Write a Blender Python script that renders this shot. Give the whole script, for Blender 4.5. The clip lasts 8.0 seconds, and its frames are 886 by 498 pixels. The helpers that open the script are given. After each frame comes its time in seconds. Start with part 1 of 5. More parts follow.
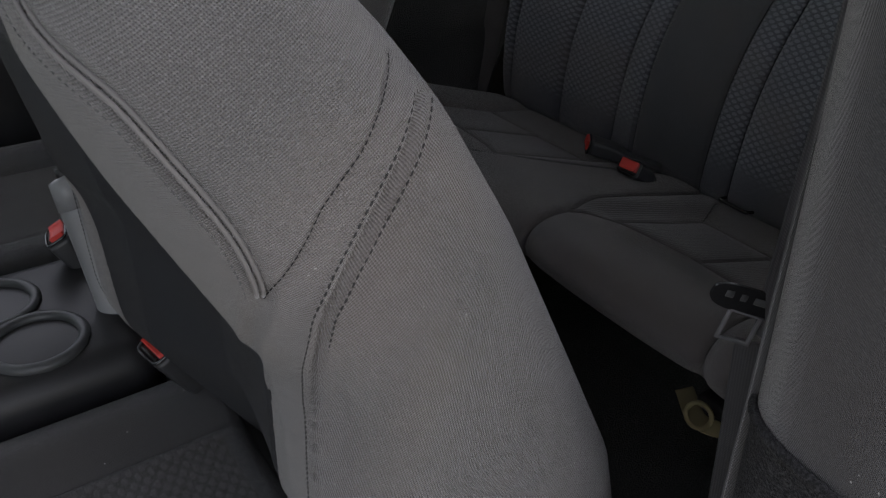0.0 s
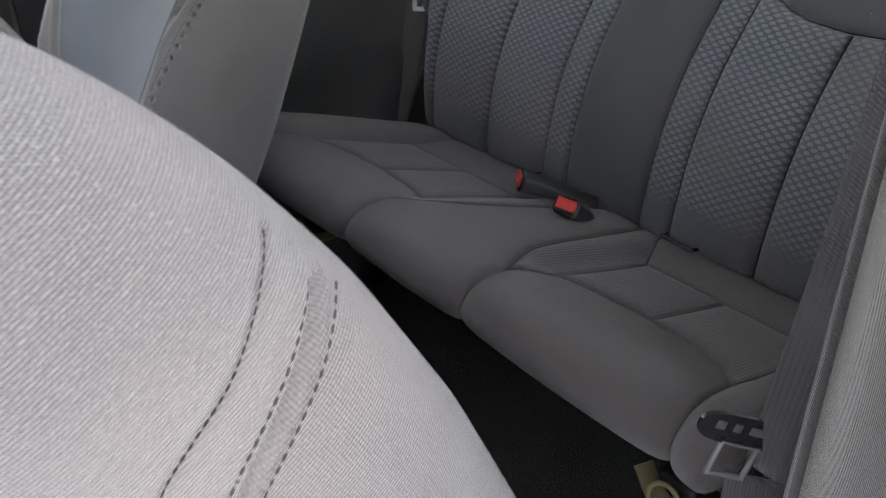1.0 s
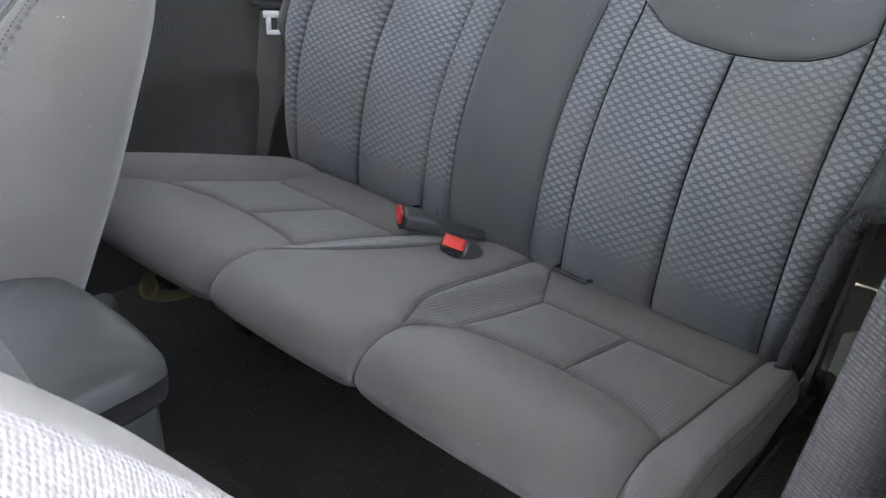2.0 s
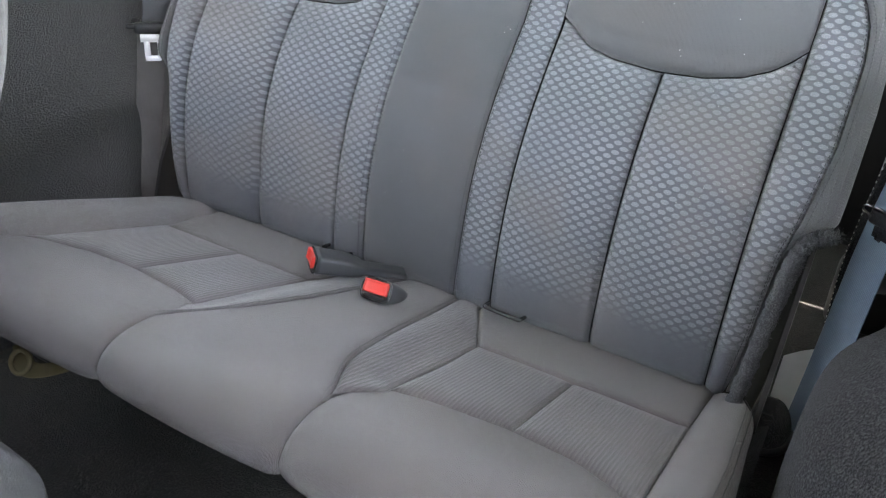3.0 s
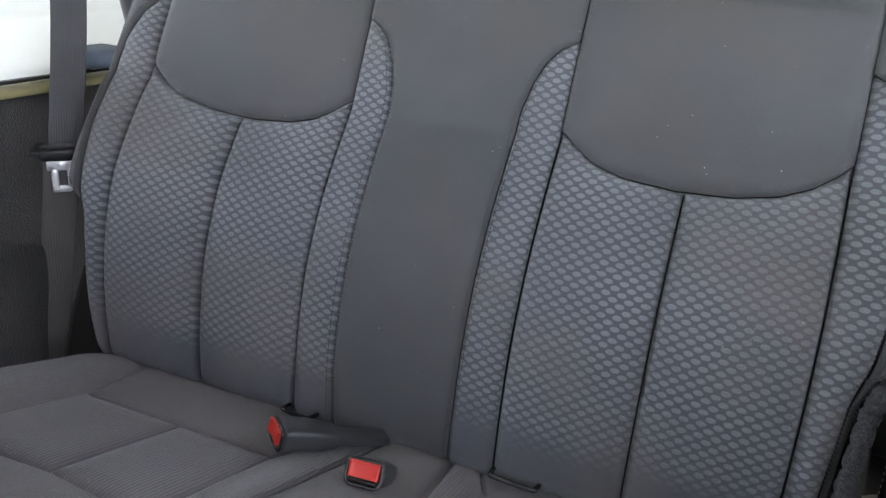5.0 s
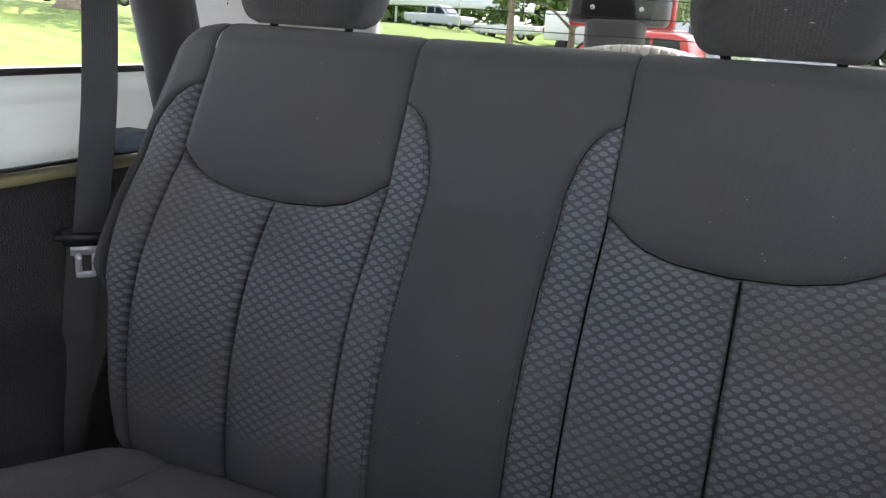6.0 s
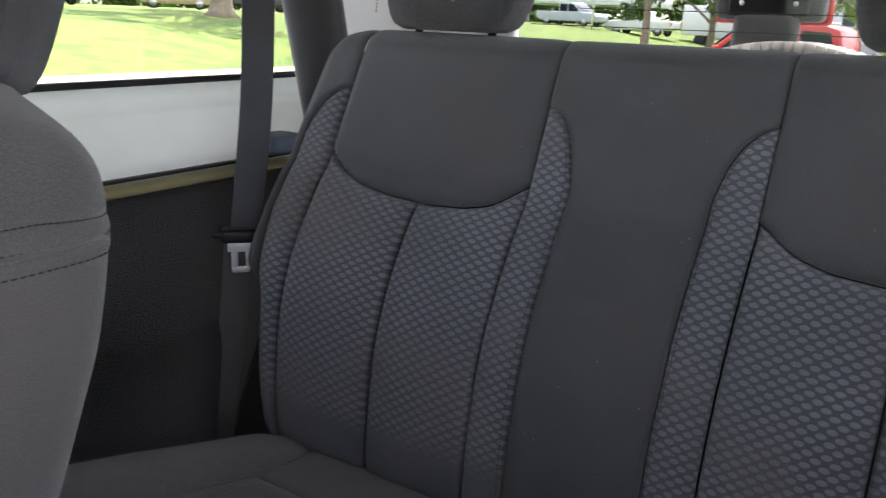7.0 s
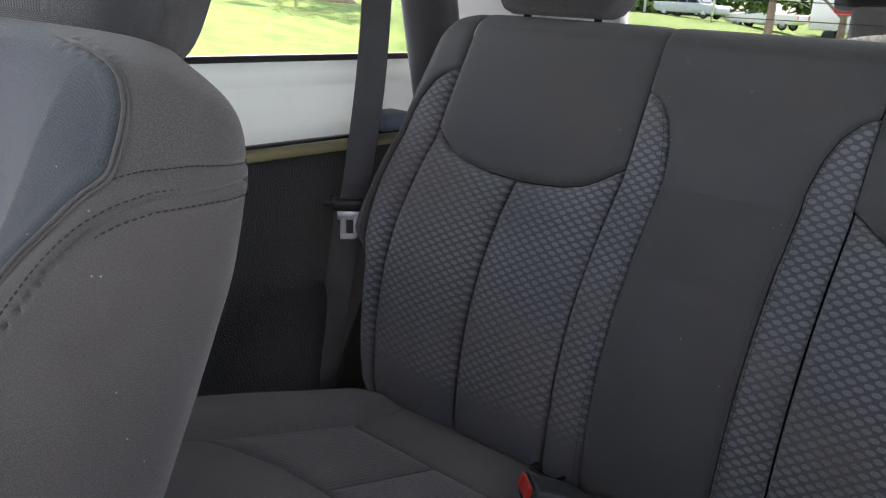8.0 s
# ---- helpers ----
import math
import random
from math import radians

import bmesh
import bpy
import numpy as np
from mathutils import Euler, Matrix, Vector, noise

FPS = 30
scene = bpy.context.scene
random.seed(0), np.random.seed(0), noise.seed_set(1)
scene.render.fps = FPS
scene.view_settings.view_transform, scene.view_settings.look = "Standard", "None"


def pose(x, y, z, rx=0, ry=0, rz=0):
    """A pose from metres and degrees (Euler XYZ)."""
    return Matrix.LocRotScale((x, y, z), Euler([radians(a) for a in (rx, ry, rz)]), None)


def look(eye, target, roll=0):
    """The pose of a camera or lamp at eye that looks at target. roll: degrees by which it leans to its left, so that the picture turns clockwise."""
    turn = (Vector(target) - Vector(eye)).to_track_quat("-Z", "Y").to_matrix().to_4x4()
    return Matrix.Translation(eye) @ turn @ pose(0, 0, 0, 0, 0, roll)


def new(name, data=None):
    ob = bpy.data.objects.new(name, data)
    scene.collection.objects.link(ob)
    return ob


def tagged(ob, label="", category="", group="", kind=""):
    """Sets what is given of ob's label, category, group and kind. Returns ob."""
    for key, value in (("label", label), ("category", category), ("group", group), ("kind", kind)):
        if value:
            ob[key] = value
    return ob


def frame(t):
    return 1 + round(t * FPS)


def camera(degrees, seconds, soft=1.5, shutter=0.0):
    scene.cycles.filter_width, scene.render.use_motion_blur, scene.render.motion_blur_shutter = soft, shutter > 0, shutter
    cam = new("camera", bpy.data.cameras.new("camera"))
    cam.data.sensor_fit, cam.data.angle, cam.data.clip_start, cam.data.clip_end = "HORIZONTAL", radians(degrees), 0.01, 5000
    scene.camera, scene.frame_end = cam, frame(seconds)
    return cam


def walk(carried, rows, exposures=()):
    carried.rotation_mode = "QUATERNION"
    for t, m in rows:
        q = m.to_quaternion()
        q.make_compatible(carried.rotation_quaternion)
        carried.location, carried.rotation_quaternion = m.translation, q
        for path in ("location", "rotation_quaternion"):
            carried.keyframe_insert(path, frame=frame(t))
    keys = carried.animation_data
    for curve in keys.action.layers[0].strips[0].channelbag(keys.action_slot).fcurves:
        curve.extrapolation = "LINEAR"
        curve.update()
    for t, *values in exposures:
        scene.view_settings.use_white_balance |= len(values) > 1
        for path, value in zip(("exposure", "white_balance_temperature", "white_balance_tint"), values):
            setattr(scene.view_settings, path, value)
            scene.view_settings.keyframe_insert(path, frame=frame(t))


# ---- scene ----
cam = camera(58.4, 8.0, soft=1.15, shutter=0.25)
PATH = [
    (0, (0.855, -1.097, 1.017), (-0.534, -0.102, -0.022), 1.5),
    (0.5, (0.807, -1.062, 1.021), (-0.55, -0.02, -0.015), 1.6),
    (1, (0.74, -1.01, 1.021), (-0.54, 0.133, -0.006), 1.9),
    (1.5, (0.677, -0.966, 1.014), (-0.479, 0.307, -0.006), 3.2),
    (2, (0.633, -0.952, 1.0), (-0.407, 0.45, 0.024), 4.1),
    (3.3, (0.512, -0.857, 0.983), (-0.282, 0.729, 0.06), 4.7),
    (3.5, (0.494, -0.842, 0.988), (-0.283, 0.758, 0.074), 4.6),
    (4, (0.447, -0.807, 0.978), (-0.291, 0.832, 0.101), 4.4),
    (4.5, (0.401, -0.787, 0.974), (-0.291, 0.908, 0.167), 4.4),
    (5, (0.365, -0.756, 0.971), (-0.321, 0.98, 0.252), 4.2),
    (5.2, (0.347, -0.749, 0.962), (-0.347, 1.003, 0.294), 4.3),
    (6.3, (0.295, -0.735, 0.973), (-0.463, 1.04, 0.45), 2.9),
    (6.5, (0.287, -0.739, 0.972), (-0.522, 1.014, 0.452), 2.6),
    (7, (0.297, -0.748, 0.976), (-0.713, 0.884, 0.415), 2.3),
    (7.5, (0.315, -0.778, 0.979), (-0.846, 0.737, 0.381), 2.7),
    (8, (0.337, -0.795, 0.972), (-0.87, 0.683, 0.373), 3.3),
]
walk(cam, [(t, look(eye, target, roll)) for t, eye, target, roll in PATH],
     exposures=[(0.0, 1.8, 7150, 15), (0.5, 3.55, 7150, 15), (1.0, 3.65, 7150, 15), (1.5, 4.1, 7100, 14), (2.0, 4.9, 6900, 13), (3.5, 5.45, 6850, 14), (4.5, 5.25, 6850, 16), (5.0, 4.55, 6850, 17), (6.5, 3.3, 6900, 19), (8.0, 3.3, 6900, 19)])

# ---- world, sun ----
SUN_EL, SUN_AZ = 60.0, 2.0
world = bpy.data.worlds.new("daylight")
scene.world = world
world.use_nodes = True
wn = world.node_tree.nodes
sky = wn.new("ShaderNodeTexSky")
sky.sky_type, sky.sun_disc = "NISHITA", False
sky.sun_elevation, sky.sun_rotation = radians(SUN_EL), radians(SUN_AZ)
sky.air_density, sky.dust_density = 1.0, 2.0
wn["Background"].inputs[1].default_value = 0.15
haze = wn.new("ShaderNodeHueSaturation")
haze.inputs["Saturation"].default_value = 0.5
world.node_tree.links.new(sky.outputs[0], haze.inputs["Color"])
world.node_tree.links.new(haze.outputs[0], wn["Background"].inputs[0])
sun_data = bpy.data.lights.new("sun", "SUN")
sun_data.energy, sun_data.angle, sun_data.color = 2.6, radians(0.6), (1.0, 0.95, 0.87)
sun = new("sun", sun_data)
az, el = radians(SUN_AZ), radians(SUN_EL)
toward = Vector((math.sin(az) * math.cos(el), math.cos(az) * math.cos(el), math.sin(el)))
sun.rotation_euler = toward.to_track_quat("Z", "Y").to_euler()


# ---- materials ----
def material(name):
    m = bpy.data.materials.new(name)
    m.use_nodes = True
    return m, m.node_tree.nodes, m.node_tree.links, m.node_tree.nodes["Principled BSDF"]


def math_node(n, l, op, a, b=None, c=None):
    k = n.new("ShaderNodeMath")
    k.operation = op
    for i, v in enumerate((a, b, c)):
        if v is None:
            continue
        if isinstance(v, (int, float)):
            k.inputs[i].default_value = v
        else:
            l.new(v, k.inputs[i])
    return k.outputs[0]


def mixed(n, l, fac, a, b):
    k = n.new("ShaderNodeMix")
    k.data_type = "RGBA"
    if isinstance(fac, (int, float)):
        k.inputs[0].default_value = fac
    else:
        l.new(fac, k.inputs[0])
    for i, v in ((6, a), (7, b)):
        if isinstance(v, tuple):
            k.inputs[i].default_value = (*v, 1)
        else:
            l.new(v, k.inputs[i])
    return k.outputs[2]


def noise_node(n, l, vec, scale, detail=3.0):
    k = n.new("ShaderNodeTexNoise")
    k.inputs["Scale"].default_value, k.inputs["Detail"].default_value = scale, detail
    if vec is not None:
        l.new(vec, k.inputs["Vector"])
    return k.outputs["Fac"]


def ramp(n, l, fac, lo, hi):
    k = n.new("ShaderNodeMapRange")
    k.interpolation_type = "SMOOTHSTEP"
    l.new(fac, k.inputs[0])
    k.inputs[1].default_value, k.inputs[2].default_value = lo, hi
    return k.outputs[0]


def bump(n, l, height, strength, distance, bsdf, after=None):
    k = n.new("ShaderNodeBump")
    k.inputs["Strength"].default_value, k.inputs["Distance"].default_value = strength, distance
    l.new(height, k.inputs["Height"])
    if after is not None:
        l.new(after, k.inputs["Normal"])
    l.new(k.outputs[0], bsdf.inputs["Normal"])
    return k.outputs[0]


def scaled_uv(n, l, su, sv):
    uv = n.new("ShaderNodeUVMap")
    sep = n.new("ShaderNodeSeparateXYZ")
    l.new(uv.outputs[0], sep.inputs[0])
    return uv.outputs[0], math_node(n, l, "MULTIPLY", sep.outputs[0], su), math_node(n, l, "MULTIPLY", sep.outputs[1], sv)


def fabric(name, color, light, ovals=False, ribs=0.0, weave=0.0011, sheen=0.25, depth=0.55, twill=0.0, relief=0.8, fade=(0.03, 0.085)):
    """Woven seat cloth: fine basket weave, lint specks, soft wear; optional raised ovals or ribs. UV in metres."""
    m, n, l, b = material(name)
    uv, u, v = scaled_uv(n, l, 1 / weave, 1 / weave)
    two = 2 * math.pi
    su = math_node(n, l, "SINE", math_node(n, l, "MULTIPLY", math_node(n, l, "ADD", u, v), math.pi))
    sv = math_node(n, l, "SINE", math_node(n, l, "MULTIPLY", math_node(n, l, "SUBTRACT", u, v), math.pi))
    w = math_node(n, l, "MULTIPLY", su, sv)
    if ribs:
        w = math_node(n, l, "SINE", math_node(n, l, "MULTIPLY", u, two * ribs))
        w2 = math_node(n, l, "SINE", math_node(n, l, "MULTIPLY", v, two))
        w = math_node(n, l, "ADD", w, math_node(n, l, "MULTIPLY", w2, 0.35))
    if twill:
        w = math_node(n, l, "SINE", math_node(n, l, "MULTIPLY", math_node(n, l, "ADD", u, math_node(n, l, "MULTIPLY", v, twill)), two))
    stain = ramp(n, l, noise_node(n, l, uv, 9.0, 5.0), 0.35, 0.7)
    grain = noise_node(n, l, uv, 900.0, 2.0)
    col = mixed(n, l, stain, color, tuple(c * 1.22 for c in color))
    col = mixed(n, l, math_node(n, l, "MULTIPLY", ramp(n, l, grain, 0.42, 0.66), 0.6), col, light)
    gaps = ramp(n, l, w, 0.1, -0.9)
    col = mixed(n, l, math_node(n, l, "MULTIPLY", gaps, depth), col, tuple(c * 0.45 for c in color))
    height = math_node(n, l, "ADD", math_node(n, l, "MULTIPLY", w, 0.7), math_node(n, l, "MULTIPLY", grain, 0.8))
    if ovals:
        _, u2, v2 = scaled_uv(n, l, 1 / 0.0174, 1 / 0.00615)
        row = math_node(n, l, "FLOOR", v2)
        odd = math_node(n, l, "MULTIPLY", math_node(n, l, "MODULO", row, 2.0), 0.5)
        fu = math_node(n, l, "SUBTRACT", math_node(n, l, "FRACT", math_node(n, l, "ADD", u2, odd)), 0.5)
        fv = math_node(n, l, "SUBTRACT", math_node(n, l, "FRACT", v2), 0.5)
        d = math_node(n, l, "SQRT", math_node(n, l, "ADD", math_node(n, l, "POWER", math_node(n, l, "MULTIPLY", fu, 3.2), 2.0),
                                             math_node(n, l, "POWER", math_node(n, l, "MULTIPLY", fv, 1.98), 2.0)))
        inside = math_node(n, l, "SUBTRACT", 1.0, ramp(n, l, d, 0.74, 1.06))
        # the ovals fade towards each hem: lost sheen is put into the pattern
        hem = math_node(n, l, "ADD", math_node(n, l, "MULTIPLY", v2, 0.00615), math_node(n, l, "MULTIPLY", noise_node(n, l, uv, 60.0, 2.0), 0.02))
        inside = math_node(n, l, "MULTIPLY", inside, ramp(n, l, hem, fade[0], fade[1]))
        worn = ramp(n, l, noise_node(n, l, uv, 7.0, 3.0), 0.30, 0.72)
        col = mixed(n, l, inside, tuple(c * 0.84 for c in color), col)
        col = mixed(n, l, math_node(n, l, "MULTIPLY", inside, math_node(n, l, "MULTIPLY_ADD", worn, 0.26, 0.16)), col, light)
        height2 = inside
    # faint warm dust and cooler rubbed patches
    dusty = ramp(n, l, noise_node(n, l, uv, 5.5, 4.0), 0.42, 0.66)
    lum = sum(color) / 3
    col = mixed(n, l, math_node(n, l, "MULTIPLY", dusty, 0.38), col, (lum * 1.38, lum * 1.18, lum * 1.06))
    # lint
    vo = n.new("ShaderNodeTexVoronoi")
    vo.inputs["Scale"].default_value = 75.0
    l.new(uv, vo.inputs["Vector"])
    speck = math_node(n, l, "MULTIPLY", math_node(n, l, "LESS_THAN", vo.outputs["Distance"], 0.055),
                      math_node(n, l, "GREATER_THAN", noise_node(n, l, uv, 31.0, 1.0), 0.54))
    col = mixed(n, l, math_node(n, l, "MULTIPLY", speck, 0.55), col, (0.45, 0.44, 0.42))
    l.new(col, b.inputs["Base Color"])
    b.inputs["Roughness"].default_value = 0.88
    b.inputs["Specular IOR Level"].default_value = 0.25
    b.inputs["Sheen Weight"].default_value, b.inputs["Sheen Roughness"].default_value = sheen, 0.4
    nrm = None
    if ovals:
        nrm = bump(n, l, height2, 0.5, 0.0010, b)
    bump(n, l, height, relief, 0.0006, b, nrm)
    return m


def rough_plain(name, color, rough=0.6, metal=0.0, grain=300.0, amount=0.25, relief=0.3, depth=0.0006, spec=0.4):
    m, n, l, b = material(name)
    co = n.new("ShaderNodeTexCoord").outputs["Object"]
    big, fine = noise_node(n, l, co, 6.0, 4.0), noise_node(n, l, co, grain, 3.0)
    col = mixed(n, l, ramp(n, l, big, 0.3, 0.7), tuple(c * (1 - amount) for c in color), tuple(min(1, c * (1 + amount)) for c in color))
    col = mixed(n, l, math_node(n, l, "MULTIPLY", fine, amount), col, tuple(c * 0.6 for c in color))
    l.new(col, b.inputs["Base Color"])
    r = n.new("ShaderNodeMapRange")
    l.new(big, r.inputs[0])
    r.inputs[3].default_value, r.inputs[4].default_value = max(0, rough - 0.1), min(1, rough + 0.08)
    l.new(r.outputs[0], b.inputs["Roughness"])
    b.inputs["Metallic"].default_value, b.inputs["Specular IOR Level"].default_value = metal, spec
    bump(n, l, fine, relief, depth, b)
    return m


def carpet(name, color, fleck, rough=0.75, scale=620.0, spec=0.4):
    m, n, l, b = material(name)
    co = n.new("ShaderNodeTexCoord").outputs["Object"]
    fine, mid = noise_node(n, l, co, scale, 3.0), noise_node(n, l, co, 60.0, 4.0)
    col = mixed(n, l, ramp(n, l, fine, 0.42, 0.72), color, fleck)
    col = mixed(n, l, math_node(n, l, "MULTIPLY", mid, 0.5), col, tuple(c * 0.5 for c in color))
    l.new(col, b.inputs["Base Color"])
    b.inputs["Roughness"].default_value, b.inputs["Specular IOR Level"].default_value = rough, spec
    b.inputs["Sheen Weight"].default_value = 0.06
    n1 = bump(n, l, mid, 0.6, 0.004, b)
    bump(n, l, fine, 1.0, 2.6 / scale, b, n1)
    return m


def webbing(name, color, coarse=1.0):
    m, n, l, b = material(name)
    uv, u, v = scaled_uv(n, l, 1 / (0.0021 * coarse), 1 / (0.0017 * coarse))
    a = math_node(n, l, "ABSOLUTE", math_node(n, l, "SINE", math_node(n, l, "MULTIPLY", u, math.pi)))
    c = math_node(n, l, "ABSOLUTE", math_node(n, l, "SINE", math_node(n, l, "MULTIPLY", math_node(n, l, "ADD", v, math_node(n, l, "MULTIPLY", u, 0.5)), math.pi)))
    h = math_node(n, l, "MULTIPLY", a, c)
    col = mixed(n, l, h, tuple(x * 0.6 for x in color), tuple(x * 1.3 for x in color))
    col = mixed(n, l, ramp(n, l, noise_node(n, l, uv, 14.0, 4.0), 0.35, 0.75), col, tuple(x * 1.15 for x in color))
    l.new(col, b.inputs["Base Color"])
    b.inputs["Roughness"].default_value, b.inputs["Specular IOR Level"].default_value = 0.5, 0.4
    bump(n, l, h, 0.6, 0.0007, b)
    return m


def glass(name, tint):
    m, n, l, b = material(name)
    n.remove(b)
    tr, gl, mx, lw = n.new("ShaderNodeBsdfTransparent"), n.new("ShaderNodeBsdfGlossy"), n.new("ShaderNodeMixShader"), n.new("ShaderNodeFresnel")
    tr.inputs[0].default_value = (*tint, 1)
    gl.inputs["Roughness"].default_value = 0.02
    lw.inputs["IOR"].default_value = 1.35
    l.new(lw.outputs[0], mx.inputs[0])
    l.new(tr.outputs[0], mx.inputs[1])
    l.new(gl.outputs[0], mx.inputs[2])
    l.new(mx.outputs[0], n["Material Output"].inputs[0])
    return m


def leafy(name, dark, light):
    m, n, l, b = material(name)
    info = n.new("ShaderNodeNewGeometry")
    co = n.new("ShaderNodeTexCoord").outputs["Object"]
    col = mixed(n, l, info.outputs["Random Per Island"], dark, light)
    col = mixed(n, l, math_node(n, l, "MULTIPLY", noise_node(n, l, co, 0.8, 3.0), 0.5), col, dark)
    l.new(col, b.inputs["Base Color"])
    b.inputs["Roughness"].default_value = 0.6
    return m


CLOTH = fabric("charcoal_seat_cloth", (0.060, 0.061, 0.064), (0.118, 0.119, 0.123), relief=0.6, depth=0.5)
# the backlit darkness of the headrests is put into this copy of CLOTH
CLOTH_BACKLIT = fabric("backlit_headrest_cloth", (0.050, 0.050, 0.053), (0.10, 0.10, 0.104))
OVAL = fabric("oval_embossed_cloth", (0.104, 0.109, 0.122), (0.280, 0.288, 0.308), ovals=True)
FRONT_CLOTH = fabric("front_seat_cloth", (0.122, 0.117, 0.114), (0.215, 0.209, 0.204), ribs=1.0, weave=0.0017, depth=0.75, relief=1.0)
FRONT_WEAVE = fabric("front_basket_cloth", (0.120, 0.116, 0.114), (0.212, 0.208, 0.204), weave=0.0013, depth=0.85, relief=1.0)
FRONT_SMOOTH = fabric("front_fine_cloth", (0.082, 0.077, 0.075), (0.152, 0.145, 0.142), weave=0.0009, depth=0.4, relief=0.4)
# shade over the front cushions is put into these two darker cloths
OVAL_SHADED = fabric("shaded_embossed_front_cloth", (0.044, 0.041, 0.040), (0.092, 0.088, 0.086), ovals=True)
BOLSTER_SHADED = fabric("shaded_front_bolster_cloth", (0.040, 0.040, 0.041), (0.078, 0.078, 0.080))
# blue windscreen light on the passenger seat's front is put into this cloth
FRONT_BLUE_LIT = fabric("blue_lit_front_cloth", (0.060, 0.068, 0.078), (0.115, 0.126, 0.140), weave=0.0010, depth=0.4, relief=0.4)
# shade on the driver seat's front is put into this near-black cloth
FRONT_SHADED = fabric("shaded_front_cloth", (0.012, 0.014, 0.017), (0.026, 0.029, 0.034), weave=0.0011, depth=0.4, sheen=0.04)
PADDING = fabric("roll_bar_padding_cloth", (0.036, 0.036, 0.037), (0.088, 0.087, 0.087), weave=0.0013, twill=0.8, depth=0.35, sheen=0.4, relief=0.5)
CUSHION_CLOTH = fabric("warm_charcoal_cloth", (0.088, 0.079, 0.077), (0.172, 0.160, 0.156))
CUSHION_RIB = fabric("warm_ribbed_cloth", (0.084, 0.077, 0.078), (0.165, 0.155, 0.154), ribs=0.30, weave=0.0014, depth=0.32, relief=0.5)
THREAD = rough_plain("seam_thread", (0.09, 0.09, 0.092), 0.8)
SLATE_THREAD = rough_plain("slate_seam_thread", (0.030, 0.031, 0.034), 0.85)
THREAD_FOLD_SHADE = rough_plain("dark_thread_and_fold_shade", (0.012, 0.012, 0.013), 0.9)
CARPET = carpet("black_carpet", (0.005, 0.005, 0.0046), (0.020, 0.020, 0.018), 0.34, 380.0, 0.9)
# lighter copy of CARPET: glare over the dark floor is put into its colour
FLOOR_CARPET = carpet("lifted_floor_carpet", (0.048, 0.048, 0.044), (0.110, 0.108, 0.098), 0.85, 380.0, 0.3)
HEATHER = carpet("grey_heather_carpet", (0.010, 0.010, 0.011), (0.075, 0.075, 0.077), 0.9, 430.0, 0.2)
TRUNK = carpet("grey_carpet_edge", (0.009, 0.009, 0.010), (0.050, 0.050, 0.053), 0.85, 520.0, 0.2)
BLACK = rough_plain("black_plastic", (0.016, 0.016, 0.017), 0.45, grain=900.0, relief=0.25)
SOFT = rough_plain("dark_grey_vinyl", (0.045, 0.047, 0.048), 0.36, grain=700.0, relief=0.5, depth=0.0008)
LEVER = rough_plain("grey_painted_lever", (0.20, 0.205, 0.21), 0.4, grain=500.0, amount=0.12)
FRINGE = carpet("frayed_grey_carpet", (0.034, 0.034, 0.036), (0.125, 0.127, 0.130), 0.9, 640.0, 0.2)
FLANGE = rough_plain("dark_olive_painted_steel", (0.012, 0.012, 0.009), 0.75, grain=200.0, spec=0.15)
STEEL = rough_plain("dark_bracket_steel", (0.020, 0.019, 0.018), 0.45, 0.4)
CHROME = rough_plain("bright_latch_steel", (0.86, 0.84, 0.86), 0.35, 0.35, amount=0.05)
BUCKLE = rough_plain("charcoal_buckle_plastic", (0.045, 0.046, 0.048), 0.42, grain=900.0, relief=0.2)
RED = rough_plain("red_button_plastic", (0.62, 0.045, 0.035), 0.45, amount=0.1)
BELT = webbing("dark_grey_webbing", (0.050, 0.050, 0.054))
# lap run of the belt, lighter and browner than the shoulder run
BELT_WARM = webbing("light_warm_grey_webbing", (0.090, 0.082, 0.079))
BELT_COARSE = webbing("coarse_charcoal_webbing", (0.046, 0.045, 0.049), 1.5)
# brightness of daylight on the driver side rear belt is put into this colour
BELT_BLUE_LIT = webbing("daylit_slate_webbing", (0.105, 0.142, 0.185))
WHITE = rough_plain("white_hardtop_shell", (0.82, 0.84, 0.82), 0.55, amount=0.04, grain=400.0)


def thin_white(name, color):
    """Thin moulded shell that lets some daylight through."""
    m = rough_plain(name, color, 0.55, amount=0.04, grain=400.0)
    n, l = m.node_tree.nodes, m.node_tree.links
    tl, mx = n.new("ShaderNodeBsdfTranslucent"), n.new("ShaderNodeMixShader")
    tl.inputs[0].default_value = (*color, 1)
    mx.inputs[0].default_value = 0.30
    l.new(n["Principled BSDF"].outputs[0], mx.inputs[1])
    l.new(tl.outputs[0], mx.inputs[2])
    l.new(mx.outputs[0], n["Material Output"].inputs[0])
    return m


SKIRT = thin_white("thin_white_skirt_shell", (0.73, 0.76, 0.73))
OLIVE = rough_plain("olive_gold_body_paint", (0.25, 0.225, 0.115), 0.4, amount=0.1)
LEVER_BLACK = rough_plain("glossy_black_lever", (0.020, 0.020, 0.021), 0.18, spec=0.6, relief=0.05)
GREY_STEEL = rough_plain("worn_grey_steel", (0.20, 0.20, 0.205), 0.32, 0.7, amount=0.15)
PALE_STAPLE = rough_plain("pale_staples", (0.42, 0.41, 0.38), 0.5)
TONGUE = rough_plain("dark_polished_steel", (0.030, 0.030, 0.032), 0.25, 0.6, relief=0.1)
TAN = rough_plain("tan_strap", (0.19, 0.16, 0.085), 0.7, amount=0.15)
GLASS = glass("side_glass", (0.76, 0.78, 0.77))
GLASS_REAR = glass("rear_glass", (0.59, 0.605, 0.61))
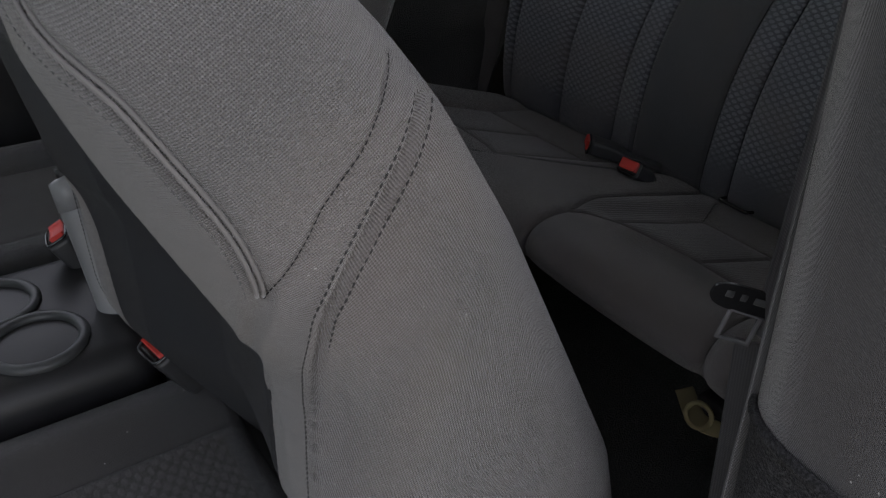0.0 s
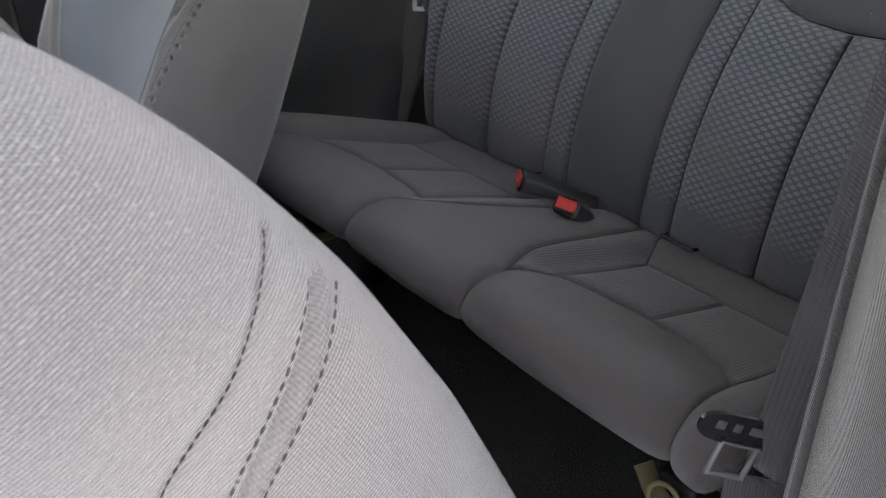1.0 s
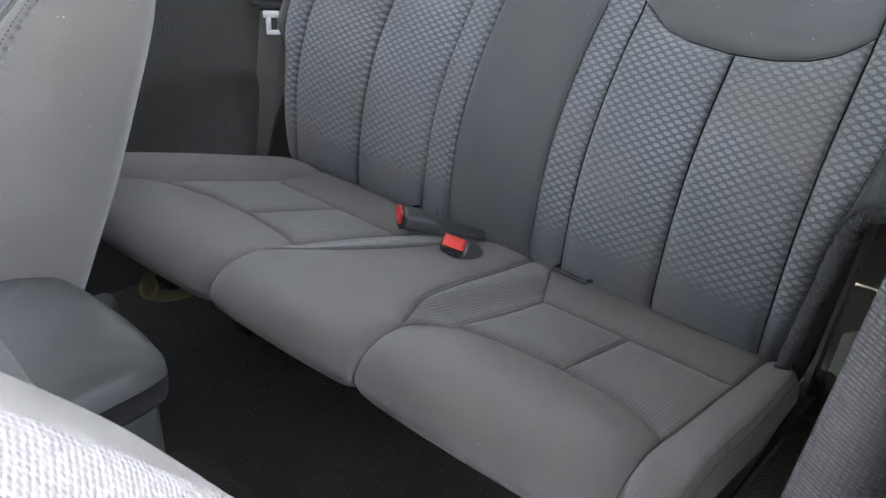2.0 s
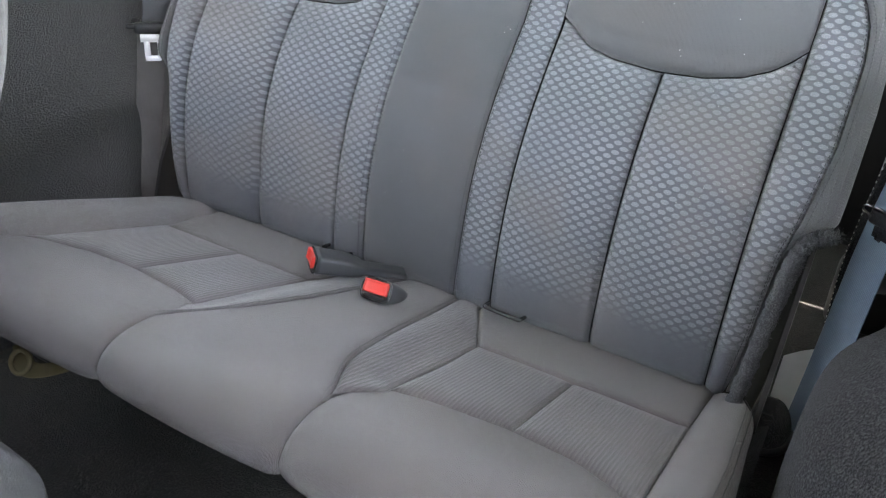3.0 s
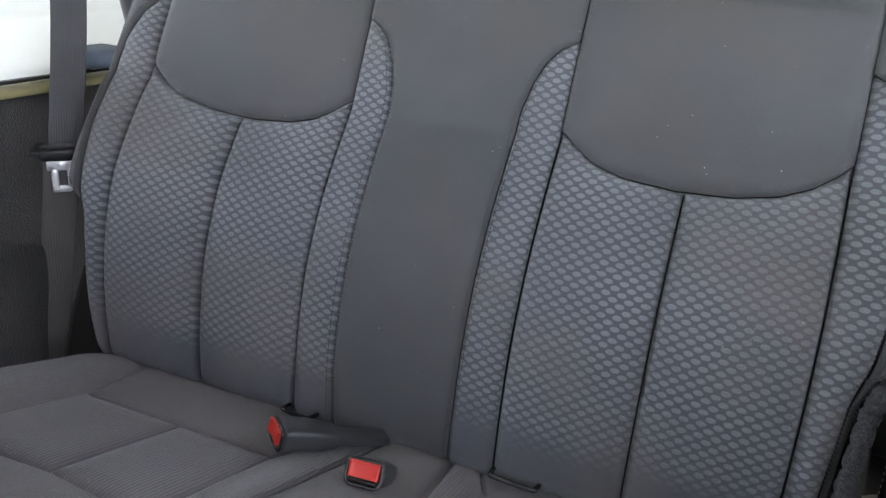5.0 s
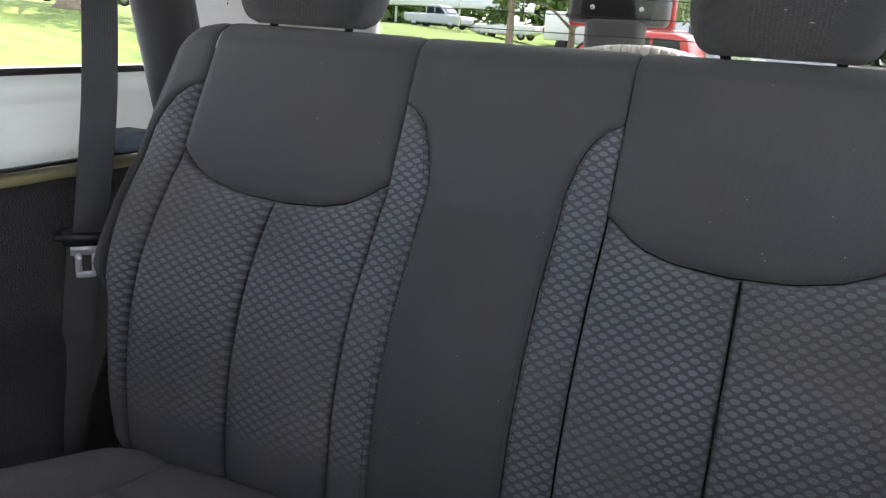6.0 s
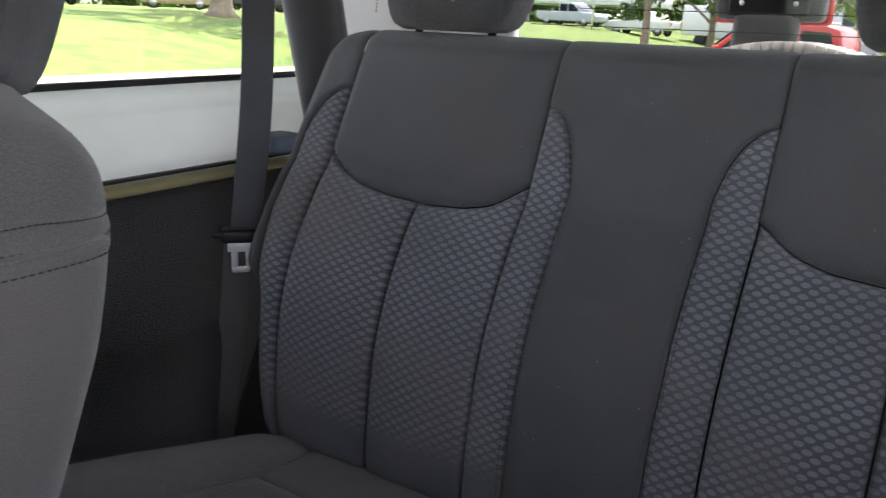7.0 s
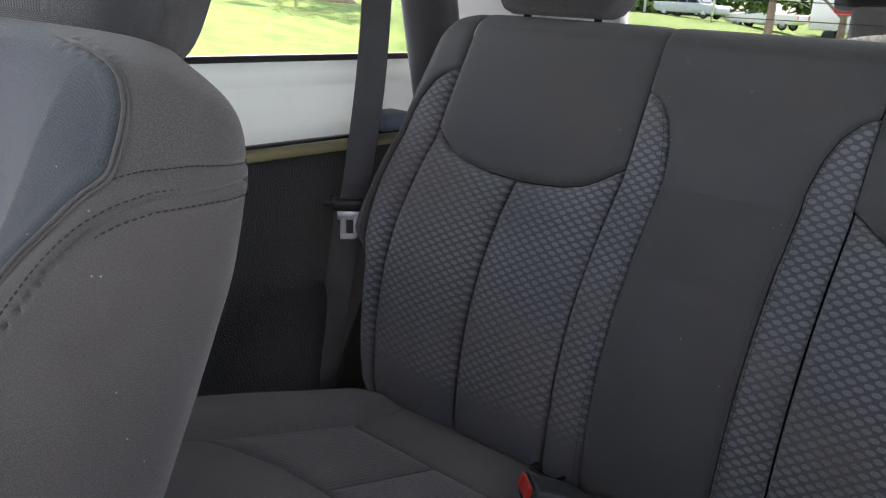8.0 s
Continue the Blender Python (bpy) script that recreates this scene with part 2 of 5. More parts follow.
GLASS_SCREEN = glass("windscreen_glass", (0.72, 0.80, 0.76))
LENS = rough_plain("red_lamp_lens", (0.55, 0.02, 0.02), 0.2, amount=0.1)
LAMP_GREY = rough_plain("grey_lamp_housing", (0.10, 0.10, 0.105), 0.5, amount=0.1)
TYRE = rough_plain("tyre_rubber", (0.035, 0.034, 0.033), 0.85, grain=120.0)
# sunlight on the spare's tread is put into this pale block colour
TREAD_SUNLIT = rough_plain("sunlit_tread_blocks", (0.62, 0.60, 0.55), 0.9, grain=90.0)


# ---- mesh helpers ----
def part(name, bm, mat, parent=None, label="", smooth=True):
    me = bpy.data.meshes.new(name)
    if isinstance(bm, bmesh.types.BMesh):
        bm.to_mesh(me)
        bm.free()
    else:
        verts, faces, uvs = bm
        me.from_pydata([tuple(v) for v in verts], [], faces)
        if uvs is not None:
            lay = me.uv_layers.new(name="UVMap")
            idx = np.empty(len(me.loops), dtype=np.int32)
            me.loops.foreach_get("vertex_index", idx)
            lay.data.foreach_set("uv", np.asarray(uvs, dtype=np.float32)[idx].ravel())
    for m in (mat if isinstance(mat, (list, tuple)) else (mat,)):
        me.materials.append(m)
    if smooth:
        me.shade_smooth()
    ob = new(name, me)
    if parent is not None:
        ob.parent = parent
    if label:
        ob["label"] = label
    return ob


def thing(name, at, label, category, group="", kind=""):
    ob = new(name)
    ob.location = at
    ob.empty_display_size = 0.05
    return tagged(ob, label, category, group, kind)


def seat_in(ob, parent):
    """Hangs a part built in world places under a thing."""
    ob.parent = parent
    ob.matrix_parent_inverse = Matrix.Translation(parent.location).inverted()
    return ob


def grid(P, flip=False, closed=False, uv=None):
    """Rows of points (nv, nu, 3) to verts, faces, uvs."""
    P = np.asarray(P, float)
    nv, nu = P.shape[:2]
    faces = []
    cols = nu if closed else nu - 1
    for j in range(nv - 1):
        for i in range(cols):
            a, b = j * nu + i, j * nu + (i + 1) % nu
            f = (a, b, b + nu, a + nu)
            faces.append(f[::-1] if flip else f)
    return P.reshape(-1, 3), faces, None if uv is None else np.asarray(uv, float).reshape(-1, 2)


def rbox(sx, sy, sz, r=0.01, seg=3, at=(0, 0, 0), turn=None):
    bm = bmesh.new()
    bmesh.ops.create_cube(bm, size=1)
    bmesh.ops.scale(bm, vec=(sx, sy, sz), verts=bm.verts)
    if r:
        bmesh.ops.bevel(bm, geom=list(bm.edges), offset=min(r, 0.49 * min(sx, sy, sz)), segments=seg, profile=0.5, affect="EDGES")
    m = Matrix.Translation(at) @ (turn or Matrix())
    bmesh.ops.transform(bm, matrix=m, verts=bm.verts)
    return bm


def merge(*bms):
    out = bmesh.new()
    for b in bms:
        me = bpy.data.meshes.new("scratch")
        b.to_mesh(me)
        b.free()
        out.from_mesh(me)
        bpy.data.meshes.remove(me)
    return out


def tube(points, r, sides=10, caps=True, closed=False):
    """A round bar along points; r a number or one for each point."""
    pts = [Vector(p) for p in points]
    rs = r if isinstance(r, (list, tuple)) else [r] * len(pts)
    bm = bmesh.new()
    rings, ref = [], None
    for k, p in enumerate(pts):
        a, c = pts[k - 1 if (k or closed) else 0], pts[(k + 1) % len(pts) if closed else min(k + 1, len(pts) - 1)]
        d = (c - a).normalized()
        if ref is None:
            ref = d.orthogonal().normalized()
        ref = (ref - d * ref.dot(d)).normalized()
        o = d.cross(ref)
        rings.append([bm.verts.new(p + rs[k] * (math.cos(2 * math.pi * i / sides) * ref + math.sin(2 * math.pi * i / sides) * o)) for i in range(sides)])
    pairs = list(zip(rings, rings[1:])) + ([(rings[-1], rings[0])] if closed else [])
    for q, w in pairs:
        for i in range(sides):
            bm.faces.new((q[i], q[(i + 1) % sides], w[(i + 1) % sides], w[i]))
    if caps and not closed:
        bm.faces.new(rings[0][::-1])
        bm.faces.new(rings[-1])
    bmesh.ops.recalc_face_normals(bm, faces=bm.faces)
    return bm


def smooth_line(points, n):
    """Catmull-Rom through points."""
    p = np.array(points, float)
    p = np.vstack([2 * p[0] - p[1], p, 2 * p[-1] - p[-2]])
    out = []
    for t in np.linspace(0, len(p) - 3 - 1e-9, n):
        k = int(t)
        f = t - k
        a, b, c, d = p[k:k + 4]
        out.append(0.5 * (2 * b + (c - a) * f + (2 * a - 5 * b + 4 * c - d) * f * f + (3 * b - a - 3 * c + d) * f ** 3))
    return np.array(out)


def stitches(points, length=0.0034, gap=0.0016, r=0.0007):
    """Short thread stitches along points."""
    p = np.array(points, float)
    seg = np.r_[0, np.cumsum(np.linalg.norm(np.diff(p, axis=0), axis=1))]
    verts, faces = [], []
    s = 0.0
    while s + length < seg[-1]:
        a = np.array([np.interp(s, seg, p[:, k]) for k in range(3)])
        b = np.array([np.interp(s + length, seg, p[:, k]) for k in range(3)])
        d = (b - a) / (np.linalg.norm(b - a) + 1e-9)
        o = np.cross(d, (0.3, 0.5, 0.81))
        o /= np.linalg.norm(o) + 1e-9
        q = np.cross(d, o)
        k0 = len(verts)
        for e, rr in ((a, r * 0.5), (a + d * length * 0.25, r), (b - d * length * 0.25, r), (b, r * 0.5)):
            for k in range(4):
                verts.append(e + rr * (math.cos(k * math.pi / 2) * o + math.sin(k * math.pi / 2) * q))
        for j in range(3):
            for k in range(4):
                faces.append((k0 + 4 * j + k, k0 + 4 * j + (k + 1) % 4, k0 + 4 * j + 4 + (k + 1) % 4, k0 + 4 * j + 4 + k))
        s += length + gap
    return verts, faces, None


def curve(xs, ys):
    return lambda v: np.interp(v, xs, ys)


def spaced(n, k=0.75):
    u = np.linspace(0, 1, n)
    return (1 - k) * u + k * (0.5 - 0.5 * np.cos(np.pi * u))


def padded(place, L, R, B, T, nu, nv, edge=0.010, depth=0.009, puff=0.0, sides="LRBT", turn_uv=False, crease=0.010):
    """A cushion panel between the curves L(s), R(s), B(x), T(x): soft and full in the middle, drawn in along its seams.
    place(x, s, n) gives the place n metres above the bare surface."""
    u, v = np.meshgrid(spaced(nu), spaced(nv))
    s = 0.5 * (B(0.5 * (L(0.3) + R(0.3))) + T(0.5 * (L(0.3) + R(0.3)))) + 0 * u
    for _ in range(6):
        l_, r_ = L(s), R(s)
        x = l_ + (r_ - l_) * u
        b_, t_ = B(x), T(x)
        s = b_ + (t_ - b_) * v
    l_, r_, b_, t_ = L(s), R(s), B(x), T(x)
    x = l_ + (r_ - l_) * u
    n = np.zeros_like(x)
    wide, tall = np.maximum(r_ - l_, 1e-4), np.maximum(t_ - b_, 1e-4)
    n += puff * (4 * u * (1 - u)) ** 0.7 * np.minimum(1, 8 * v * (1 - v)) ** 0.7
    near = np.full_like(x, 9.0)
    for k, d in (("L", x - l_), ("R", r_ - x), ("B", s - b_), ("T", t_ - s)):
        if k in sides:
            near = np.minimum(near, np.maximum(d, 0))
    n -= depth * np.exp(-(near / edge) ** 1.3) + crease * np.exp(-near / 0.0018)
    return grid(place(x, s, n), uv=np.stack([s, x] if turn_uv else [x, s], -1))


# ---- setting: ground, car shell ----
FLOOR_Z, GROUND_Z, ROOF_Z = 0.13, -0.58, 1.42


def lawn_height(x, y):
    """Level round the car, rising to a bank on the passenger side."""
    k = np.clip((-x - 15.5) / 13.0, 0, 1)
    return GROUND_Z + 1.40 * (k * (1.6 - 0.6 * k)) + 0.04 * np.sin(0.9 * x) * np.sin(0.7 * y) * np.clip((-x - 16) / 4, 0, 1)


def build_ground():
    a = np.concatenate([-np.geomspace(2000, 100, 8), np.linspace(-90, 90, 91), np.geomspace(100, 2000, 8)])
    x, y = np.meshgrid(a, a)
    v, f, uv = grid(np.stack([x, y, lawn_height(x, y)], -1))
    m, n, l, b = material("lawn_and_asphalt")
    co = n.new("ShaderNodeTexCoord").outputs["Object"]
    sep = n.new("ShaderNodeSeparateXYZ")
    l.new(co, sep.inputs[0])
    wob = math_node(n, l, "MULTIPLY", noise_node(n, l, co, 0.3, 2.0), 1.2)
    tuft = noise_node(n, l, co, 1.1, 6.0)
    grass = mixed(n, l, ramp(n, l, tuft, 0.3, 0.7), (0.062, 0.125, 0.016), (0.135, 0.185, 0.030))
    asphalt = mixed(n, l, noise_node(n, l, co, 3.0, 6.0), (0.07, 0.07, 0.068), (0.12, 0.118, 0.112))
    side = math_node(n, l, "LESS_THAN", math_node(n, l, "ADD", sep.outputs[0], math_node(n, l, "MULTIPLY", wob, 0.1)), -15.5)
    far = math_node(n, l, "GREATER_THAN", sep.outputs[1], 30.0)
    near = math_node(n, l, "LESS_THAN", sep.outputs[1], 58.0)
    strip = math_node(n, l, "MULTIPLY", far, near)
    col = mixed(n, l, math_node(n, l, "MAXIMUM", side, strip), asphalt, grass)
    l.new(col, b.inputs["Base Color"])
    b.inputs["Roughness"].default_value = 0.95
    bump(n, l, noise_node(n, l, co, 20.0, 4.0), 0.5, 0.05, b)
    tagged(part("ground", (v, f, uv), m), "sunlit mown lawn beside a grey car park", "ground", kind="structure")
    conc = rough_plain("pale_pink_concrete", (0.52, 0.44, 0.38), 0.9, grain=40.0)
    for k in range(14):
        tagged(part("pavement", rbox(4.2, 5.96, 0.10, 0.02, 2, (-13.35, -34 + 6 * k, GROUND_Z + 0.02)), conc), "pale concrete path slab along the lawn", "path", "path slabs", "structure")


build_ground()


def shell():
    # floor with a raised tunnel and a low step under the bench
    xs, ys = np.linspace(-0.66, 0.66, 60), np.linspace(-2.05, 1.0, 90)
    x, y = np.meshgrid(xs, ys)
    z = FLOOR_Z + 0.10 * np.exp(-(x / 0.16) ** 4) * (y < -0.5) + 0.17 / (1 + np.exp(-(y + 0.12) / 0.03))
    z += 0.004 * np.sin(7 * x + 3 * y) * np.sin(5 * y)
    tagged(part("floor", grid(np.stack([x, y, z], -1)), FLOOR_CARPET), "black loop carpet over the car floor", "floor", kind="structure")
    # underbody so that no light comes up from below
    tagged(part("floor_pan", rbox(1.36, 3.1, 0.05, 0.01, 1, (0, -0.52, FLOOR_Z - 0.06)), STEEL), "dark steel floor pan under the carpet", "floor pan", kind="structure")

    # carpeted side trim with the wheel house swelling inwards
    for sgn, name in ((-1, "wall_passenger"), (1, "wall_driver")):
        ys, zs = np.linspace(-0.62 if sgn < 0 else -0.52, 1.0, 80), np.linspace(FLOOR_Z - 0.02, 0.7205, 44)
        y, z = np.meshgrid(ys, zs)
        hy, hl, ha = (0.16, 0.36, 0.075) if sgn < 0 else (-0.10, 0.21, 0.082)
        hump = np.exp(-((y - hy) / hl) ** 4) / (1 + np.exp((z - 0.56 + 0.10 * ((y - hy) / hl) ** 2) / 0.022))
        xx = 0.655 - ha * hump - 0.008 * np.sin(9 * y) * np.sin(11 * z) * hump
        tagged(part(name, grid(np.stack([sgn * xx, y, z], -1), flip=sgn < 0), CARPET if sgn < 0 else HEATHER), "black carpeted side trim over the wheel house" if sgn < 0 else "grey heather carpet over the driver side wheel house", "side trim", kind="structure")
        y0, y1 = (-0.66 if sgn < 0 else -0.56), 1.0
        # painted tub rail, its rubber seal and the hardtop skirt above it
        tagged(part("trim_rail", rbox(0.05, y1 - y0, 0.014, 0.005, 2, (sgn * 0.668, (y0 + y1) / 2, 0.725)), OLIVE), "olive gold painted top rail of the body tub", "trim", kind="structure")
        tagged(part("trim_seal", rbox(0.03, y1 - y0, 0.006, 0.002, 2, (sgn * 0.675, (y0 + y1) / 2, 0.738)), BLACK), "black rubber seal under the hardtop", "trim", kind="structure")
        prof = [(0.664, 0.742), (0.668, 0.748), (0.674, 0.765), (0.676, 0.80), (0.677, 0.822), (0.682, 0.828), (0.690, 0.832), (0.695, 0.845), (0.696, 0.862), (0.72, 0.864), (0.72, 0.74)]
        rows = [[(sgn * px, yy, pz) for px, pz in prof] for yy in np.linspace(y0, y1, 40)]
        tagged(part("wall_skirt", grid(rows, flip=sgn > 0), SKIRT), "white hardtop side skirt under the quarter window", "hardtop side", kind="structure")
        # quarter window in its frame, rear corner panel
        wy0, wy1 = y0, 0.42
        win = thing("window_1" if sgn < 0 else "window_2", (sgn * 0.70, (wy0 + wy1) / 2, 0.86), "clear fixed quarter window in a white hardtop", "window", kind="structure")
        seat_in(part("pane", rbox(0.004, wy1 - wy0, 0.44, 0, 1, (sgn * 0.705, (wy0 + wy1) / 2, 1.088)), GLASS, label="clear glass", smooth=False), win).visible_shadow = False
        seat_in(part("window_seal", rbox(0.016, wy1 - wy0, 0.010, 0.003, 2, (sgn * 0.703, (wy0 + wy1) / 2, 0.868)), BLACK, label="black rubber seal"), win)
        seat_in(part("window_seal", rbox(0.016, 0.012, 0.44, 0.003, 2, (sgn * 0.703, wy1 + 0.002, 1.09)), BLACK), win)
        tagged(part("wall_corner", rbox(0.03, 1.0 - wy1, 0.56, 0.01, 2, (sgn * 0.705, (1.0 + wy1) / 2 + 0.004, 1.144)), WHITE), "white inner corner panel of the hardtop", "hardtop side", kind="structure")
        tagged(part("wall_header", rbox(0.03, wy1 - wy0, 0.115, 0.01, 2, (sgn * 0.705, (wy0 + wy1) / 2, 1.367)), WHITE), "white upper side rail of the hardtop", "hardtop side", kind="structure")

    # roof and rear wall
    tagged(part("ceiling", rbox(1.46, 2.70, 0.03, 0.01, 2, (0, -0.45, ROOF_Z + 0.02)), WHITE), "white rear hardtop roof panel", "roof", kind="structure")
    ry = 0.80
    for sgn in (-1, 1):
        tagged(part("wall_rear_post", rbox(0.20, 0.035, 0.56, 0.012, 2, (sgn * 0.60, ry, 1.142)), WHITE), "white rear corner post of the hardtop", "hardtop rear", kind="structure")
    tagged(part("wall_rear_header", rbox(1.0, 0.035, 0.10, 0.01, 2, (0, ry, 1.365)), WHITE), "white rear header of the hardtop", "hardtop rear", kind="structure")
    tagged(part("wall_tailgate", rbox(1.36, 0.06, 0.66, 0.012, 2, (0, ry + 0.02, 0.50)), BLACK), "black trimmed tailgate below the rear glass", "tailgate", kind="structure")
    rear = thing("window_3", (0, ry, 0.86), "tinted heated rear window of the hardtop", "window", kind="structure")
    seat_in(part("pane", rbox(1.0, 0.004, 0.49, 0, 1, (0, ry + 0.012, 1.077)), GLASS_REAR, smooth=False), rear).visible_shadow = False
    for k in range(9):
        seat_in(part("heating_wire", rbox(0.94, 0.0012, 0.0016, 0, 1, (0, ry + 0.006, 0.868 + 0.034 * k)), BLACK, smooth=False), rear)
    # front: scuttle, windscreen posts, passenger door, driver door frame
    tagged(part("dashboard", merge(rbox(1.36, 0.34, 0.30, 0.06, 4, (0, -1.90, 0.80)), rbox(1.30, 0.16, 0.46, 0.04, 3, (0, -1.98, 0.44))), BLACK), "black moulded dashboard across the front", "dashboard", kind="structure")
    tagged(part("windscreen", rbox(1.34, 0.005, 0.56, 0, 1, (0, -1.90, 1.155), Matrix.Rotation(radians(-21), 4, "X")), GLASS_SCREEN, smooth=False), "green tinted windscreen glass", "windscreen", kind="structure").visible_shadow = False
    for sgn in (-1, 1):
        tagged(part("windscreen_post", tube([(sgn * 0.68, -2.0, 0.9), (sgn * 0.66, -1.80, 1.42)], 0.035, 10), BLACK), "black windscreen post", "pillar", kind="structure")
    tagged(part("windscreen_header", rbox(1.4, 0.08, 0.07, 0.02, 2, (0, -1.80, 1.40)), BLACK), "black windscreen header rail", "header", kind="structure")
    tagged(part("door_passenger", merge(rbox(0.07, 1.16, 0.66, 0.02, 3, (-0.70, -1.26, 0.42)), rbox(0.05, 0.06, 0.58, 0.015, 2, (-0.70, -0.69, 1.05)),
                                        rbox(0.05, 1.16, 0.05, 0.015, 2, (-0.70, -1.26, 1.37))), BLACK), "closed black-trimmed passenger door", "door", kind="structure")
    tagged(part("wall_pillar", rbox(0.05, 0.14, 1.30, 0.012, 2, (-0.71, -0.650, 0.74)), BLACK), "black door pillar trim on the passenger side", "pillar", kind="structure")
    tagged(part("door_sill", rbox(0.12, 1.2, 0.16, 0.03, 3, (0.66, -1.25, FLOOR_Z - 0.02)), BLACK), "black driver door sill", "sill", kind="structure")


shell()


def build_roll_bars():
    for sgn in (-1, 1):
        t = thing("roll_bar", (sgn * 0.60, 0.36, 0.6), "black padded roll bar leg rising behind the bench", "roll bar", "roll bars")
        pts = smooth_line([(sgn * 0.625, 0.45, 0.40), (sgn * 0.625, 0.385, 0.66), (sgn * 0.625, 0.31, 0.95), (sgn * 0.62, 0.23, 1.24), (sgn * 0.61, 0.14, 1.345), (sgn * 0.60, -0.60, 1.36)], 34)
        seat_in(part("padding", tube(pts, 0.050, 18), PADDING), t)
        seat_in(part("foot", rbox(0.10, 0.12, 0.10, 0.02, 3, (sgn * 0.615, 0.46, 0.36)), BLACK), t)
        seat_in(part("cap", rbox(0.07, 0.09, 0.03, 0.012, 3, (sgn * 0.635, 0.22, 0.765)), BELT_BLUE_LIT, label="slate blue plastic cap"), t)


build_roll_bars()


# ---- rear bench ----
CX = 0.008
LEAN = radians(20.7)
BU, BN = np.array((0, math.sin(LEAN), math.cos(LEAN))), np.array((0, -math.cos(LEAN), math.sin(LEAN)))
B0 = np.array((CX, 0.02, 0.40))
SEAM_A, SEAM_Y, SEAM_C, TOP = 0.138, 0.290, 0.448, 0.600
BACK_W = curve([-0.03, 0.0, 0.06, 0.12, 0.17, 0.193, 0.206, 0.218, 0.25, 0.35, 0.45, 0.548, 0.580, 0.594, 0.600], [0.485, 0.488, 0.491, 0.493, 0.498, 0.508, 0.526, 0.536, 0.537, 0.537, 0.531, 0.523, 0.506, 0.482, 0.452])


def swell(s):
    """Lumbar fullness of the lower backrest."""
    return 0.036 * np.sin(np.pi * np.clip((s + 0.03) / 0.41, 0, 1))


def back_place(x, s, n):
    ax = np.abs(x)
    base = 0.012 + 0.012 * np.sin(np.pi * np.clip(s / TOP, 0, 1)) + swell(s) + 0.022 * np.clip((ax - 0.15) / 0.28, 0, 1) ** 2 * np.clip(1.2 - 1.4 * np.abs(s - 0.3) / 0.4, 0, 1)
    for gap, r in ((BACK_W(s) - ax, 0.034), (TOP - s, 0.042), (s + 0.03, 0.03)):
        e = np.clip(gap, 0, r)
        base = base - (r - np.sqrt(np.maximum(r * r - (r - e) ** 2, 0)))
    h = (base + n)[..., None]
    return B0 + x[..., None] * np.array((1, 0, 0)) + s[..., None] * BU + h * BN


BIB = curve([0.138, 0.150, 0.165, 0.185, 0.22, 0.28, 0.34, 0.385, 0.415, 0.435, 0.448], [0.396, 0.388, 0.376, 0.363, 0.353, 0.348, 0.351, 0.360, 0.374, 0.390, 0.404])
PIPE_C = curve([-0.03, 0.06, 0.30, 0.41, 0.45, 0.475, 0.492, 0.502], [0.080, 0.082, 0.083, 0.085, 0.094, 0.105, 0.120, 0.138])
PIPE_O = curve([-0.03, 0.0, 0.06, 0.17, 0.21, 0.30, 0.40, 0.44, 0.470, 0.490, 0.500], [0.474, 0.476, 0.482, 0.489, 0.499, 0.510, 0.509, 0.503, 0.490, 0.470, 0.448])


def const(c):
    return lambda v: c + 0 * np.asarray(v, float)


def line_on(place, xs, ss, n=0.001, count=60):
    p = smooth_line(np.stack([xs, ss], -1), count)
    return place(p[:, 0], p[:, 1], np.full(count, n))


BENCH = thing("rear_bench", (CX, -0.1, 0.30), "charcoal cloth rear bench with oval-embossed backrest inserts", "bench seat")


